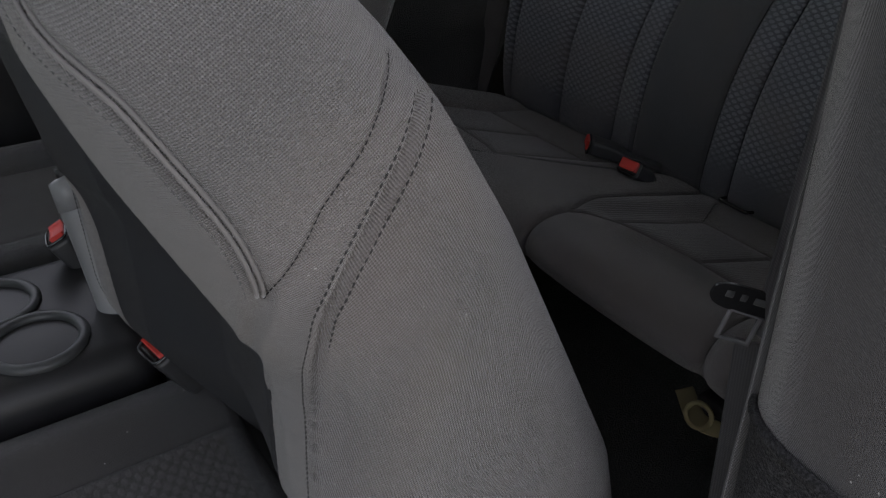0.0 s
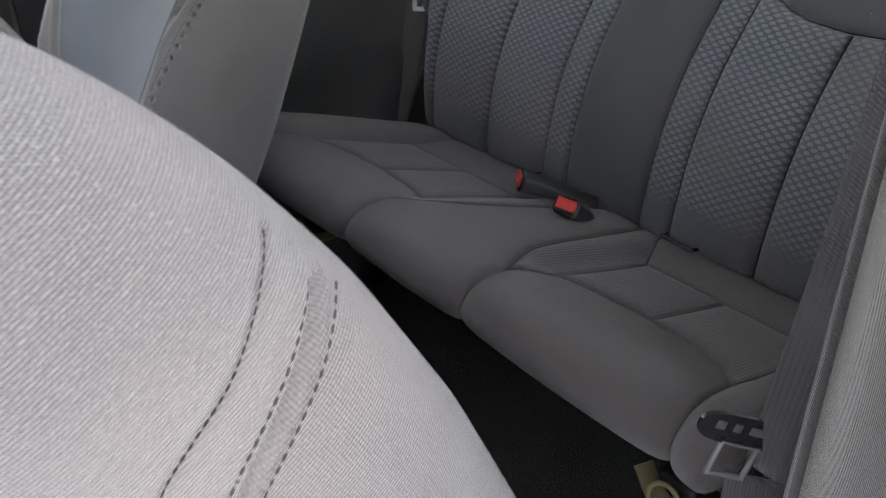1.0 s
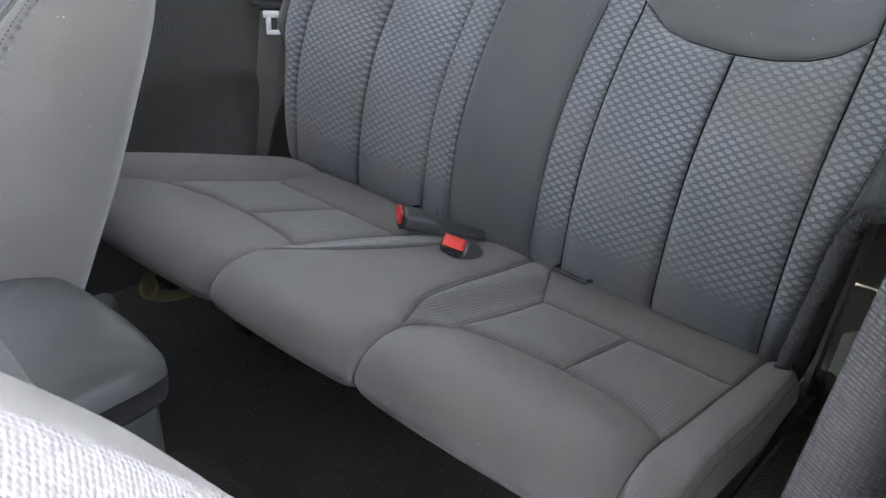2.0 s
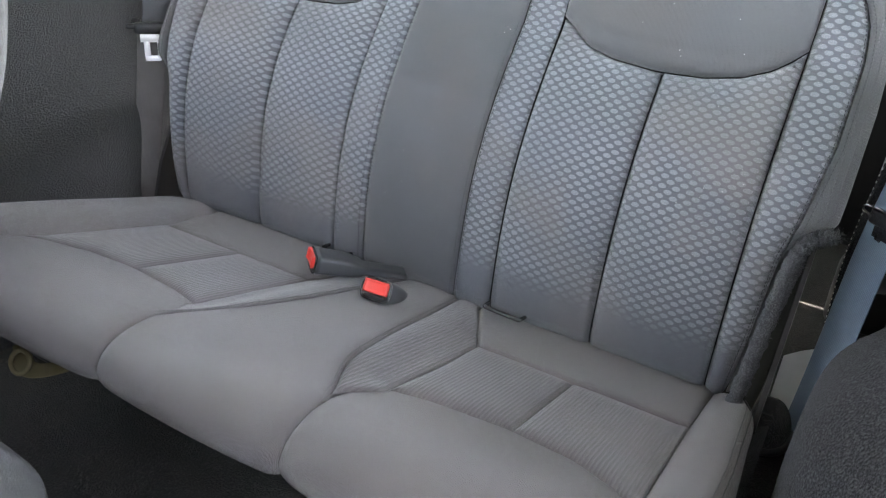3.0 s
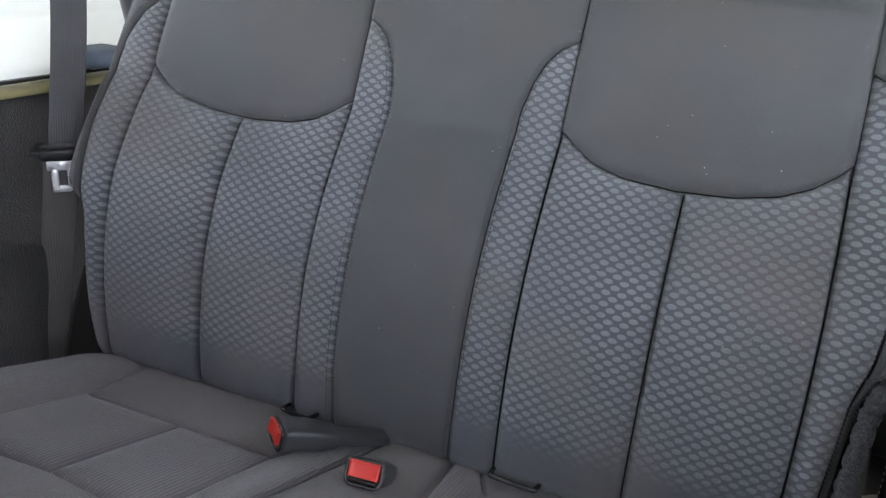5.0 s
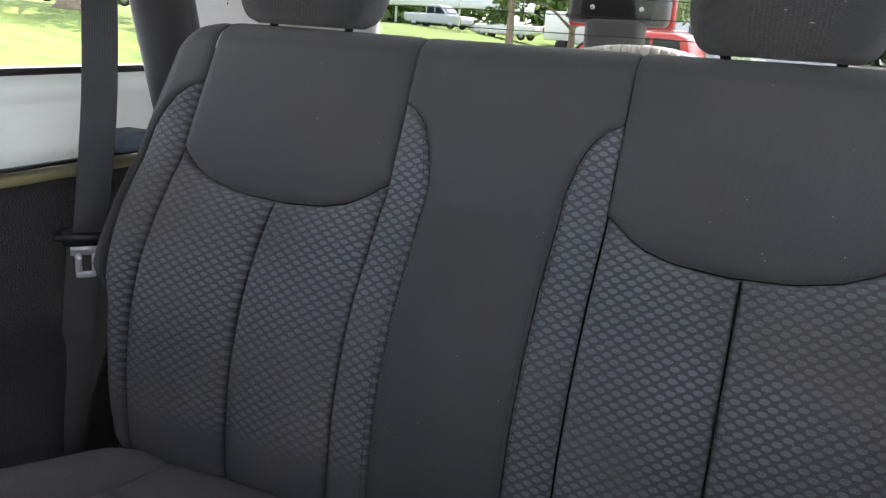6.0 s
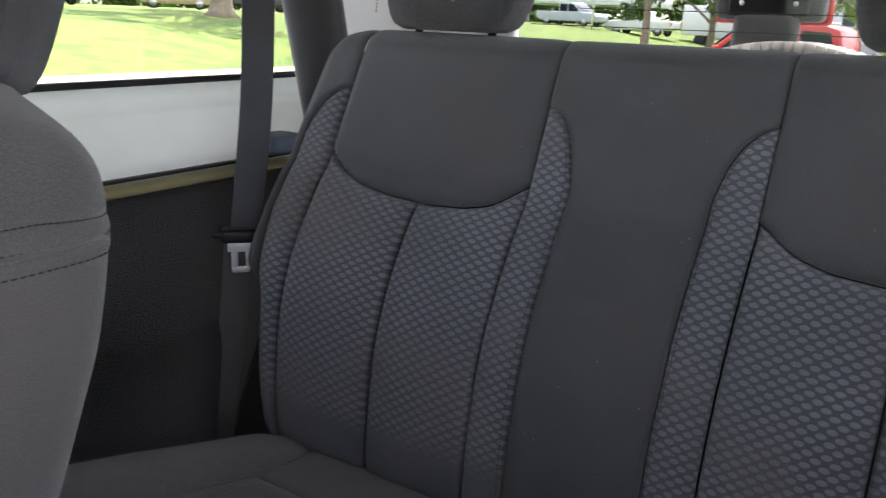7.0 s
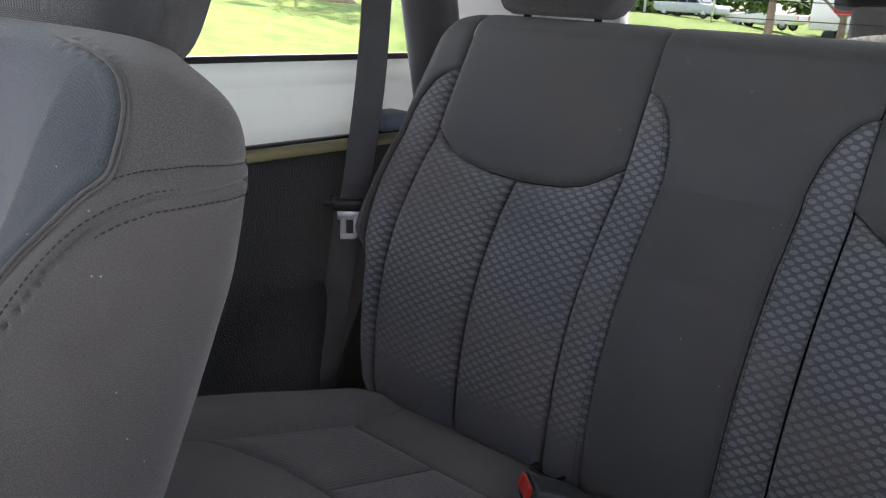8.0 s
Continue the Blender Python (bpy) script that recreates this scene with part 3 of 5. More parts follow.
def build_backrest():
    back = []
    def add(name, data, mat, label=""):
        return seat_in(part(name, data, mat, label=label), back[0] if back else BENCH)
    # carpeted rear shell of the backrest
    W = lambda s: BACK_W(s) - 0.006
    rows = []
    for s in np.linspace(-0.03, TOP - 0.004, 60):
        w, ring = float(W(s)), []
        f = 1 - 0.75 * max(0, (s - TOP + 0.05) / 0.05) ** 2
        for k in range(40):
            a = 2 * math.pi * k / 40
            cx, cn = math.copysign(abs(math.cos(a)) ** 0.35, math.cos(a)), math.copysign(abs(math.sin(a)) ** 0.5, math.sin(a))
            ring.append(B0 + np.array((w * cx, 0, 0)) + s * BU + (-0.062 + float(swell(s)) + 0.036 * f * cn) * BN)
        rows.append(ring)
    v, f, _ = grid(rows, closed=True)
    back.append(add("backrest", (v, f + [tuple(range(39, -1, -1)), tuple(range(len(v) - 40, len(v)))], None), TRUNK, "charcoal cloth backrest with a carpeted back"))
    lo, hi = const(-0.03), const(TOP)
    for g in (-1, 1):
        def M(f, g=g):
            return lambda s: g * f(s)
        def between(a, b, g=g):
            return (M(a), M(b)) if g > 0 else (M(b), M(a))
        def MX(f, g=g):
            return lambda x: f(np.abs(x))
        for a, b in ((SEAM_A, SEAM_Y), (SEAM_Y, SEAM_C)):
            L, R = between(const(a), const(b))
            add("seat_insert", padded(back_place, L, R, lo, MX(BIB), 46, 90, puff=0.010, edge=0.007, depth=0.0075, crease=0.016), OVAL, "slate cloth embossed with pale ovals")
        L, R = between(const(SEAM_A), const(SEAM_C))
        add("shoulder_panel", padded(back_place, L, R, MX(BIB), hi, 70, 50, puff=0.012, edge=0.008, depth=0.006, crease=0.005, sides="LRB"), CLOTH, "plain charcoal cloth")
        # a dark cord added at the bottom of each valley stands in for fold shade
        for x in (SEAM_A, SEAM_Y, SEAM_C):
            top = float(BIB(np.array(x))) - 0.004 if x == SEAM_Y else 0.50 if x == SEAM_C else 0.49
            run = np.linspace(-0.02, top, 30)
            add("seam", tube(line_on(back_place, np.full(30, g * x), run, -0.0125, 120), 0.0010, 6), THREAD_FOLD_SHADE)
        L, R = between(PIPE_C, const(SEAM_A))
        add("centre_strip", padded(back_place, L, R, lo, const(0.5015), 20, 90, edge=0.006, depth=0.003, crease=0.006, sides="LR"), OVAL)
        L, R = between(const(SEAM_C), PIPE_O)
        add("bolster_insert", padded(back_place, L, R, lo, const(0.4995), 24, 90, puff=0.006, edge=0.008, depth=0.0075, crease=0.016, sides="LR"), OVAL)
        OUT = lambda s: np.where(s < 0.4999, PIPE_O(s), SEAM_C)
        L, R = between(OUT, BACK_W)
        add("bolster_edge", padded(back_place, L, R, lo, hi, 20, 120, edge=0.006, depth=0.003, crease=0.003, sides="L" if g > 0 else "R"), CLOTH)
        ss = np.linspace(-0.02, 0.4995, 40)
        for off in (-0.004, 0.006):
            add("stitching", stitches(line_on(back_place, g * (PIPE_O(ss) + off), ss, 0.0002, 200), r=0.0005), SLATE_THREAD)
            add("stitching", stitches(line_on(back_place, g * (PIPE_C(ss) + off), ss, 0.0002, 200), r=0.0005), SLATE_THREAD)
        s2 = np.linspace(0.02, 0.54, 40)
        for off in (0.010, 0.018):
            add("stitching", stitches(line_on(back_place, g * (BACK_W(s2) - off), s2, 0.0003, 200)), THREAD)
    CL = lambda s: np.where(s < 0.5019, PIPE_C(s), SEAM_A)
    add("centre_panel", padded(back_place, lambda s: -CL(s), CL, lo, hi, 50, 120, edge=0.006, depth=0.003, crease=0.003, puff=0.005, sides="LR"), CLOTH, "plain charcoal cloth")
    # frayed carpet edging along the lower corner, flaring out where the cloth ends
    rng = np.random.default_rng(5)
    ends = [(0.486, -0.02), (0.491, 0.04), (0.495, 0.10), (0.499, 0.155), (0.505, 0.182), (0.515, 0.196), (0.527, 0.203), (0.538, 0.209)]
    rolls = [([B0 + np.array((x + 0.003, 0, 0)) + q * BU + (float(swell(q)) + 0.038) * BN for x, q in ends], 0.0095),
             ([np.array((0.519, 0.040, 0.572)), np.array((0.513, 0.028, 0.535)), np.array((0.508, 0.018, 0.490))], 0.0055)]
    for pts, r in rolls:
        mid = smooth_line(pts, 80)
        roll = tube(mid, [r * (1 + 0.22 * math.sin(1.9 * k) * math.sin(0.7 * k)) * (0.75 if k > 74 else 1) for k in range(80)], 12)
        roll.verts.index_update()
        v, f = [tuple(q.co) for q in roll.verts], [tuple(q.index for q in face.verts) for face in roll.faces]
        roll.free()
        # loose fibres standing off the roll
        for _ in range(int(130000 * r)):
            c = mid[rng.integers(0, 80)] + rng.normal(0, 0.001, 3)
            d = rng.normal(0, 1, 3)
            d /= np.linalg.norm(d)
            e = np.cross(d, (0.3, 0.5, 0.8)) * 0.0005
            g2, k = np.cross(d, e), len(v)
            v += [tuple(c + d * r * 0.85 + e), tuple(c + d * r * 0.85 - 0.5 * e + g2), tuple(c + d * r * 0.85 - 0.5 * e - g2), tuple(c + d * (r + rng.uniform(0.0008, 0.0028)) + rng.normal(0, 0.0006, 3))]
            f += [(k, k + 1, k + 3), (k + 1, k + 2, k + 3), (k + 2, k, k + 3)]
        add("carpet_edge", (v, f, None), FRINGE, "frayed grey carpet edge")
    # painted hinge flange behind the fringe
    way = smooth_line([(0.070, 0.612), (0.056, 0.570), (0.038, 0.502), (0.031, 0.467), (0.018, 0.415), (0.004, 0.372), (0.002, 0.345)], 30)
    rows = [[(CX + 0.470, y + 0.012, z), (CX + 0.4885, y + 0.004, z), (CX + 0.5145 - 0.020 * k ** 6, y, z), (CX + 0.5165 - 0.020 * k ** 6, y + 0.006, z), (CX + 0.514 - 0.020 * k ** 6, y + 0.030, z)] for k, (y, z) in zip(np.linspace(0, 1, 30), way)]
    add("hinge_flange", grid(rows, flip=True), FLANGE, "dark olive painted hinge flange")
    for x0, x1 in ((-0.140, -0.098), (0.143, 0.200)):
        p = [(x0 + CX, 0.000, 0.398), (x0 + CX + 0.001, -0.014, 0.401), (x0 + CX + 0.006, -0.020, 0.402), (x1 + CX - 0.006, -0.020, 0.400), (x1 + CX - 0.001, -0.014, 0.399), (x1 + CX, 0.000, 0.396)]
        add("child_seat_anchor", tube(smooth_line(p, 26), 0.0029, 8), LEVER_BLACK, "thin black wire anchor")
    # outer hinge brackets
    for g in (-1, 1):
        pr = [(-0.02, 0.335), (0.05, 0.335), (0.075, 0.42), (0.12, 0.53), (0.17, 0.63), (0.13, 0.645), (0.07, 0.55), (0.01, 0.43)]
        bm = bmesh.new()
        vs = [bm.verts.new((g * 0.516 + CX, y, z)) for y, z in pr]
        face = bm.faces.new(vs)
        ext = bmesh.ops.extrude_face_region(bm, geom=[face])
        bmesh.ops.translate(bm, vec=(g * 0.006, 0, 0), verts=[e for e in ext["geom"] if isinstance(e, bmesh.types.BMVert)])
        bmesh.ops.recalc_face_normals(bm, faces=bm.faces)
        add("hinge_bracket", bm, STEEL, "black steel hinge plate").data.shade_flat()
        add("hinge_bolt", tube([(g * 0.52 + CX, 0.03, 0.375), (g * 0.535 + CX, 0.03, 0.375)], 0.012, 8), STEEL)


build_backrest()

# cushion: a profile in y, z from the bight over the front lip
CUSH = smooth_line([(0.055, 0.362), (0.02, 0.378), (-0.10, 0.414), (-0.22, 0.451), (-0.32, 0.482), (-0.39, 0.500), (-0.435, 0.503), (-0.465, 0.492), (-0.478, 0.470), (-0.470, 0.450), (-0.450, 0.440), (-0.42, 0.437)], 160)
CUSH_S = np.r_[0, np.cumsum(np.hypot(*np.diff(CUSH, axis=0).T))]
CD = np.gradient(CUSH, axis=0)
CD /= np.linalg.norm(CD, axis=1)[:, None]
CXC, CEND = 0.030, float(CUSH_S[-1])


def along(y):
    """How far along the profile the top lies at y (for the upper side)."""
    return np.interp(-np.asarray(y, float), -CUSH[:110, 0], CUSH_S[:110])


CUSH_W = curve([0.0, 0.05, 0.10, 0.30, 0.50, CEND], [0.455, 0.475, 0.498, 0.505, 0.500, 0.492])


def cushion_place(x, s, n):
    ax = np.abs(x)
    y, z = np.interp(s, CUSH_S, CUSH[:, 0]), np.interp(s, CUSH_S, CUSH[:, 1])
    ty, tz = np.interp(s, CUSH_S, CD[:, 0]), np.interp(s, CUSH_S, CD[:, 1])
    pan = np.clip((ax - 0.080) / 0.05, 0, 1) * np.clip((0.45 - ax) / 0.05, 0, 1)
    pan = pan * pan * (3 - 2 * pan)
    fade = np.clip((s - 0.06) / 0.10, 0, 1) * np.clip((along(-0.40) - s) / 0.09, 0, 1)
    h = n - 0.013 * pan * fade + 0.006 * np.clip((ax - 0.43) / 0.04, 0, 1) * np.clip((CEND - s) / 0.2, 0, 1)
    e = np.clip(CUSH_W(s) - ax, 0, 0.028)
    h = h - (0.028 - np.sqrt(np.maximum(0.028 ** 2 - (0.028 - e) ** 2, 0)))
    # the seams lie a little towards the driver side of the foam
    return np.stack([CXC + x + 0.021 * np.maximum(0, 1 - (ax / 0.5) ** 10), y + tz * h, z - ty * h], -1)


def build_cushion():
    base = []
    def add(name, data, mat, label=""):
        return seat_in(part(name, data, mat, label=label), base[0] if base else BENCH)
    base.append(add("cushion", rbox(1.0, 0.40, 0.06, 0.02, 3, (CXC, -0.22, 0.372), Matrix.Rotation(radians(-16), 4, "X")), CARPET, "warm charcoal cloth cushion on black felt"))
    D = lambda y: float(along(y))
    d_strip, d_end = D(-0.103), CEND
    PC = curve([0, D(-0.20), D(-0.27), D(-0.31), D(-0.345), D(-0.375), D(-0.40)], [0.042, 0.066, 0.076, 0.084, 0.097, 0.112, 0.119])
    INNER = curve([0, D(-0.0), D(-0.103), D(-0.20), D(-0.33), D(-0.37), D(-0.42), d_end], [0.082, 0.084, 0.137, 0.141, 0.138, 0.121, 0.119, 0.122])
    CREASE = curve([0.11, 0.138, 0.18, 0.265, 0.34, 0.385, 0.42], [D(-0.330), D(-0.312), D(-0.298), D(-0.288), D(-0.293), D(-0.312), D(-0.345)])
    OUT = curve([0, 0.05, d_strip, D(-0.35), D(-0.44), d_end], [0.422, 0.422, 0.416, 0.416, 0.420, 0.432])
    for g in (-1, 1):
        def between(a, b, g=g):
            return (lambda s: g * a(s), lambda s: g * b(s)) if g > 0 else (lambda s: g * b(s), lambda s: g * a(s))
        MX = lambda f: (lambda x: f(np.abs(x)))
        L, R = between(INNER, OUT)
        add("rear_strip", padded(cushion_place, L, R, const(0.0), const(d_strip), 40, 24, crease=0.004, edge=0.007, depth=0.003, puff=0.002, sides="LRT"), CUSHION_CLOTH)
        for a, b in ((INNER, const(0.270)), (const(0.270), OUT)):
            L, R = between(a, b)
            add("seat_insert", padded(cushion_place, L, R, const(d_strip), MX(CREASE), 36, 50, crease=0.004, edge=0.010, depth=0.003, puff=0.002), CUSHION_RIB, "slate ribbed cloth insert")
        L, R = between(INNER, OUT)
        add("front_roll", padded(cushion_place, L, R, MX(CREASE), const(d_end), 60, 70, crease=0.004, edge=0.012, depth=0.005, puff=0.005, sides="LRB"), CUSHION_CLOTH)
        L, R = between(PC, INNER)
        add("side_wedge", padded(cushion_place, L, R, const(0.0), const(D(-0.392)), 18, 60, crease=0.003, edge=0.006, depth=0.002, sides="LR"), CUSHION_RIB)
        L, R = between(OUT, CUSH_W)
        add("outer_bolster", padded(cushion_place, L, R, const(0.035), const(d_end), 30, 90, crease=0.003, edge=0.008, depth=0.008, puff=0.006, sides=("L" if g > 0 else "R") + "B"), CUSHION_CLOTH)
        ss = np.linspace(0.01, D(-0.39), 30)
        for off in (-0.004, 0.003):
            add("stitching", stitches(line_on(cushion_place, g * (PC(ss) + off), ss, 0.0, 160)), THREAD)
        s2 = np.linspace(0.06, D(-0.45), 30)
        for off in (0.012, 0.022):
            add("stitching", stitches(line_on(cushion_place, g * (CUSH_W(s2) - off), s2, 0.005, 160)), THREAD)
    CC = lambda s: np.where(s < D(-0.392), PC(s), INNER(s))
    add("centre_panel", padded(cushion_place, lambda s: -CC(s), CC, const(0.0), const(d_end), 50, 110, crease=0.003, edge=0.008, depth=0.006, puff=0.006, sides="LR"), CUSHION_CLOTH)
    xw = np.linspace(-0.47, 0.47, 40)
    add("welt", tube(line_on(cushion_place, xw, np.full(40, CEND - 0.030), 0.0006, 120), 0.0020, 8), CUSHION_CLOTH, "thin sewn edge welt")
    for g in (-1, 1):
        rows = [[(CXC + g * (0.513 - 0.004 * k), y, z - 0.022 - k * (z - 0.022 - 0.35 + 0.10 * y) / 5) for k in range(6)] for y, z in zip(CUSH[8:118:4, 0], CUSH[8:118:4, 1])]
        add("side_panel", grid(rows, flip=g > 0), TRUNK, "dark felt side")
    for x in (-0.36, 0.40):
        add("leg", rbox(0.05, 0.04, 0.22, 0.006, 2, (x, -0.20, 0.24)), STEEL)


build_cushion()


def build_headrest(x, group):
    """Rear headrest: pillow with a front, a stitched side band and two posts."""
    t = thing("rear_headrest", (x, 0.225, 0.955), "charcoal cloth headrest on the bench backrest", "headrest", group)
    up = 0.014
    rows = []
    for k, z in enumerate(np.linspace(0, 1, 30)):
        fz = math.sqrt(max(0, 1 - abs(2 * z - 1) ** 5))
        w, d = 0.108 * (0.90 + 0.10 * math.sin(math.pi * min(1, z * 1.2))) * (0.8 + 0.2 * fz), 0.052 * (0.55 + 0.45 * fz)
        ring = []
        for i in range(48):
            a = 2 * math.pi * i / 48
            c, s = math.cos(a), math.sin(a)
            ring.append((x + w * math.copysign(abs(c) ** 0.45, c), 0.235 + 0.035 * z + d * math.copysign(abs(s) ** 0.55, s), 0.944 + up + 0.19 * z))
        rows.append(ring)
    v, f, uv = grid(rows, closed=True, uv=[[(0.003 * 3 * i, 0.19 * k / 29) for i in range(48)] for k in range(30)])
    seat_in(part("pillow", (v, f + [tuple(range(47, -1, -1)), tuple(range(len(v) - 48, len(v)))], uv), CLOTH_BACKLIT), t)
    for g in (-1, 1):
        seat_in(part("post", tube([(x + g * 0.06, 0.232, 0.90), (x + g * 0.06, 0.236, 0.975)], 0.006, 10), STEEL), t)
        seat_in(part("stitching", stitches([(x + g * 0.098, 0.181 + 0.03 * q, 0.965 + up + 0.17 * q) for q in np.linspace(0, 1, 30)]), THREAD), t)
    return t


for hx in (-0.306, 0.300):
    build_headrest(hx, "rear headrests")


# ---- belts and buckles ----
def strap(points, normals, width=0.047, thick=0.0014, count=60, bow=0.0):
    """Webbing along points; its flat side faces the normals."""
    p, q = smooth_line(points, count), smooth_line(normals, count)
    d = np.gradient(p, axis=0)
    d /= np.linalg.norm(d, axis=1)[:, None]
    q -= d * (q * d).sum(1)[:, None]
    q /= np.linalg.norm(q, axis=1)[:, None]
    side = np.cross(d, q)
    run = np.r_[0, np.cumsum(np.linalg.norm(np.diff(p, axis=0), axis=1))]
    rows, uv = [], []
    cut = [(-1, -0.3), (-0.97, 0.5), (-0.9, 1), (-0.45, 1.05), (0, 1.1), (0.45, 1.05), (0.9, 1), (0.97, 0.5), (1, -0.3), (0.95, -1), (0, -1), (-0.95, -1)]
    for k in range(count):
        rows.append([p[k] + side[k] * (0.5 * width * a) + q[k] * (0.5 * thick * b + bow * (1 - a * a)) for a, b in cut])
        uv.append([(0.5 * width * a, run[k]) for a, b in cut])
    v, f, uv = grid(rows, closed=True, uv=uv)
    n = len(cut)
    return v, f + [tuple(range(n)), tuple(range(len(v) - 1, len(v) - n - 1, -1))], uv


def latch(at, turn, t, length=0.062, bright=True):
    """Tongue: plastic grip with a slot, steel plate with a square hole."""
    base = Matrix.Translation(at) @ turn
    grip = merge(rbox(0.056, 0.014, 0.020, 0.006, 3, (0.003, 0, 0)), rbox(0.018, 0.010, 0.010, 0.004, 2, (-0.029, 0, 0.003)))
    bmesh.ops.transform(grip, matrix=base, verts=grip.verts)
    seat_in(part("grip", grip, BLACK if bright else TONGUE, label="black plastic grip" if bright else "worn steel tongue"), t)
    plate = merge(rbox(0.040, 0.003, 0.014, 0.001, 1, (0.004, 0, -0.017)), rbox(0.010, 0.003, length * 0.5, 0.001, 1, (-0.006, 0, -0.034)),
                  rbox(0.009, 0.003, length * 0.5, 0.001, 1, (0.015, 0, -0.034)), rbox(0.030, 0.003, 0.010, 0.001, 1, (0.0045, 0, -0.052)))
    bmesh.ops.transform(plate, matrix=base, verts=plate.verts)
    seat_in(part("plate", plate, CHROME if bright else TONGUE, label="bright steel plate with a square slot" if bright else "dark steel plate"), t)


def tongue(at, t):
    """Flat steel tongue with a long slot and two holes, a square wire loop hanging under it."""
    ax, az = Vector((0.62, 0.74, -0.26)).normalized(), Vector((0.1, 0.25, 0.96))
    ay = az.cross(ax).normalized()
    az = ax.cross(ay)
    base = Matrix.Translation(at) @ Matrix((ax, ay, az)).transposed().to_4x4()
    bm = bmesh.new()
    rim = [(0.030 * math.copysign(abs(math.cos(q)) ** 0.6, math.cos(q)), 0.0105 * math.copysign(abs(math.sin(q)) ** 0.7, math.sin(q))) for q in np.linspace(0, 2 * math.pi, 40, endpoint=False)]
    face = bm.faces.new([bm.verts.new((x, -0.0016, z)) for x, z in rim])
    ext = bmesh.ops.extrude_face_region(bm, geom=[face])
    bmesh.ops.translate(bm, vec=(0, 0.0032, 0), verts=[e for e in ext["geom"] if isinstance(e, bmesh.types.BMVert)])
    bmesh.ops.recalc_face_normals(bm, faces=bm.faces)
    bmesh.ops.transform(bm, matrix=base, verts=bm.verts)
    plate = seat_in(part("plate", bm, TONGUE, label="dark steel tongue plate", smooth=False), t)
    for x, w in ((-0.017, 0.006), (-0.006, 0.005), (0.012, 0.020)):
        hole = rbox(w, 0.0008, 0.0055, 0.0003, 1, (x, -0.0019, 0.002))
        bmesh.ops.transform(hole, matrix=base, verts=hole.verts)
        seat_in(part("slot", hole, SOFT), t)
    loop = tube([base @ Vector(q) for q in ((-0.010, 0, -0.010), (-0.010, 0, -0.034), (0.014, 0, -0.034), (0.014, 0, -0.010))], 0.0022, 8, closed=True)
    seat_in(part("loop", loop, LAMP_GREY, label="worn grey loop"), t)


def build_belts():
    t = thing("seat_belt", (-0.55, 0.06, 0.34), "dark grey rear seat belt hanging beside the bench", "seat belt", "seat belts")
    seat_in(part("shoulder_webbing", strap([(-0.610, 0.17, 1.36), (-0.583, 0.135, 1.05), (-0.571, 0.112, 0.85), (-0.566, 0.078, 0.655)], [(0.75, -0.66, 0)] * 4), BELT), t)
    seat_in(part("lap_webbing", strap([(-0.573, 0.074, 0.648), (-0.576, 0.056, 0.52), (-0.578, 0.030, 0.38), (-0.580, 0.020, 0.30)], [(0.6, -0.78, 0.2), (0.60, -0.80, 0.1), (0.62, -0.78, 0.0), (0.62, -0.78, 0.0)], thick=0.0016), BELT_WARM), t)
    latch((-0.571, 0.066, 0.647), Matrix.Rotation(radians(48), 4, "Z"), t)
    seat_in(part("stop_button", tube([(-0.590, 0.063, 0.652), (-0.600, 0.056, 0.654)], 0.008, 10), BLACK), t)

    t = thing("seat_belt", (0.60, 0.05, 0.34), "slate grey rear seat belt hanging by the driver side trim", "seat belt", "seat belts")
    seat_in(part("shoulder_webbing", strap([(0.634, 0.26, 1.36), (0.612, 0.15, 0.88), (0.600, 0.105, 0.72), (0.588, 0.075, 0.60), (0.582, 0.060, 0.46), (0.577, 0.052, 0.36), (0.570, 0.050, 0.26)], [(-0.62, -0.78, 0.1)] * 7), BELT_BLUE_LIT), t)
    latch((0.592, 0.074, 0.632), Matrix.Rotation(radians(-40), 4, "Z"), t, bright=False)

    t = thing("seat_belt", (0.60, -0.62, 0.2), "charcoal front seat belt looped down the door pillar", "seat belt", "seat belts")
    seat_in(part("shoulder_webbing", strap([(0.650, -0.700, 1.34), (0.642, -0.664, 1.05), (0.635, -0.640, 0.88), (0.622, -0.616, 0.660)], [(0.40, -0.90, 0.1)] * 4, width=0.049, bow=0.010), BELT_COARSE), t)
    seat_in(part("anchor_webbing", strap([(0.612, -0.628, 0.655), (0.622, -0.622, 0.50), (0.640, -0.61, 0.18)], [(0.40, -0.90, 0.1)] * 3, width=0.040), BELT), t)
    tongue((0.599, -0.638, 0.690), t)


build_belts()


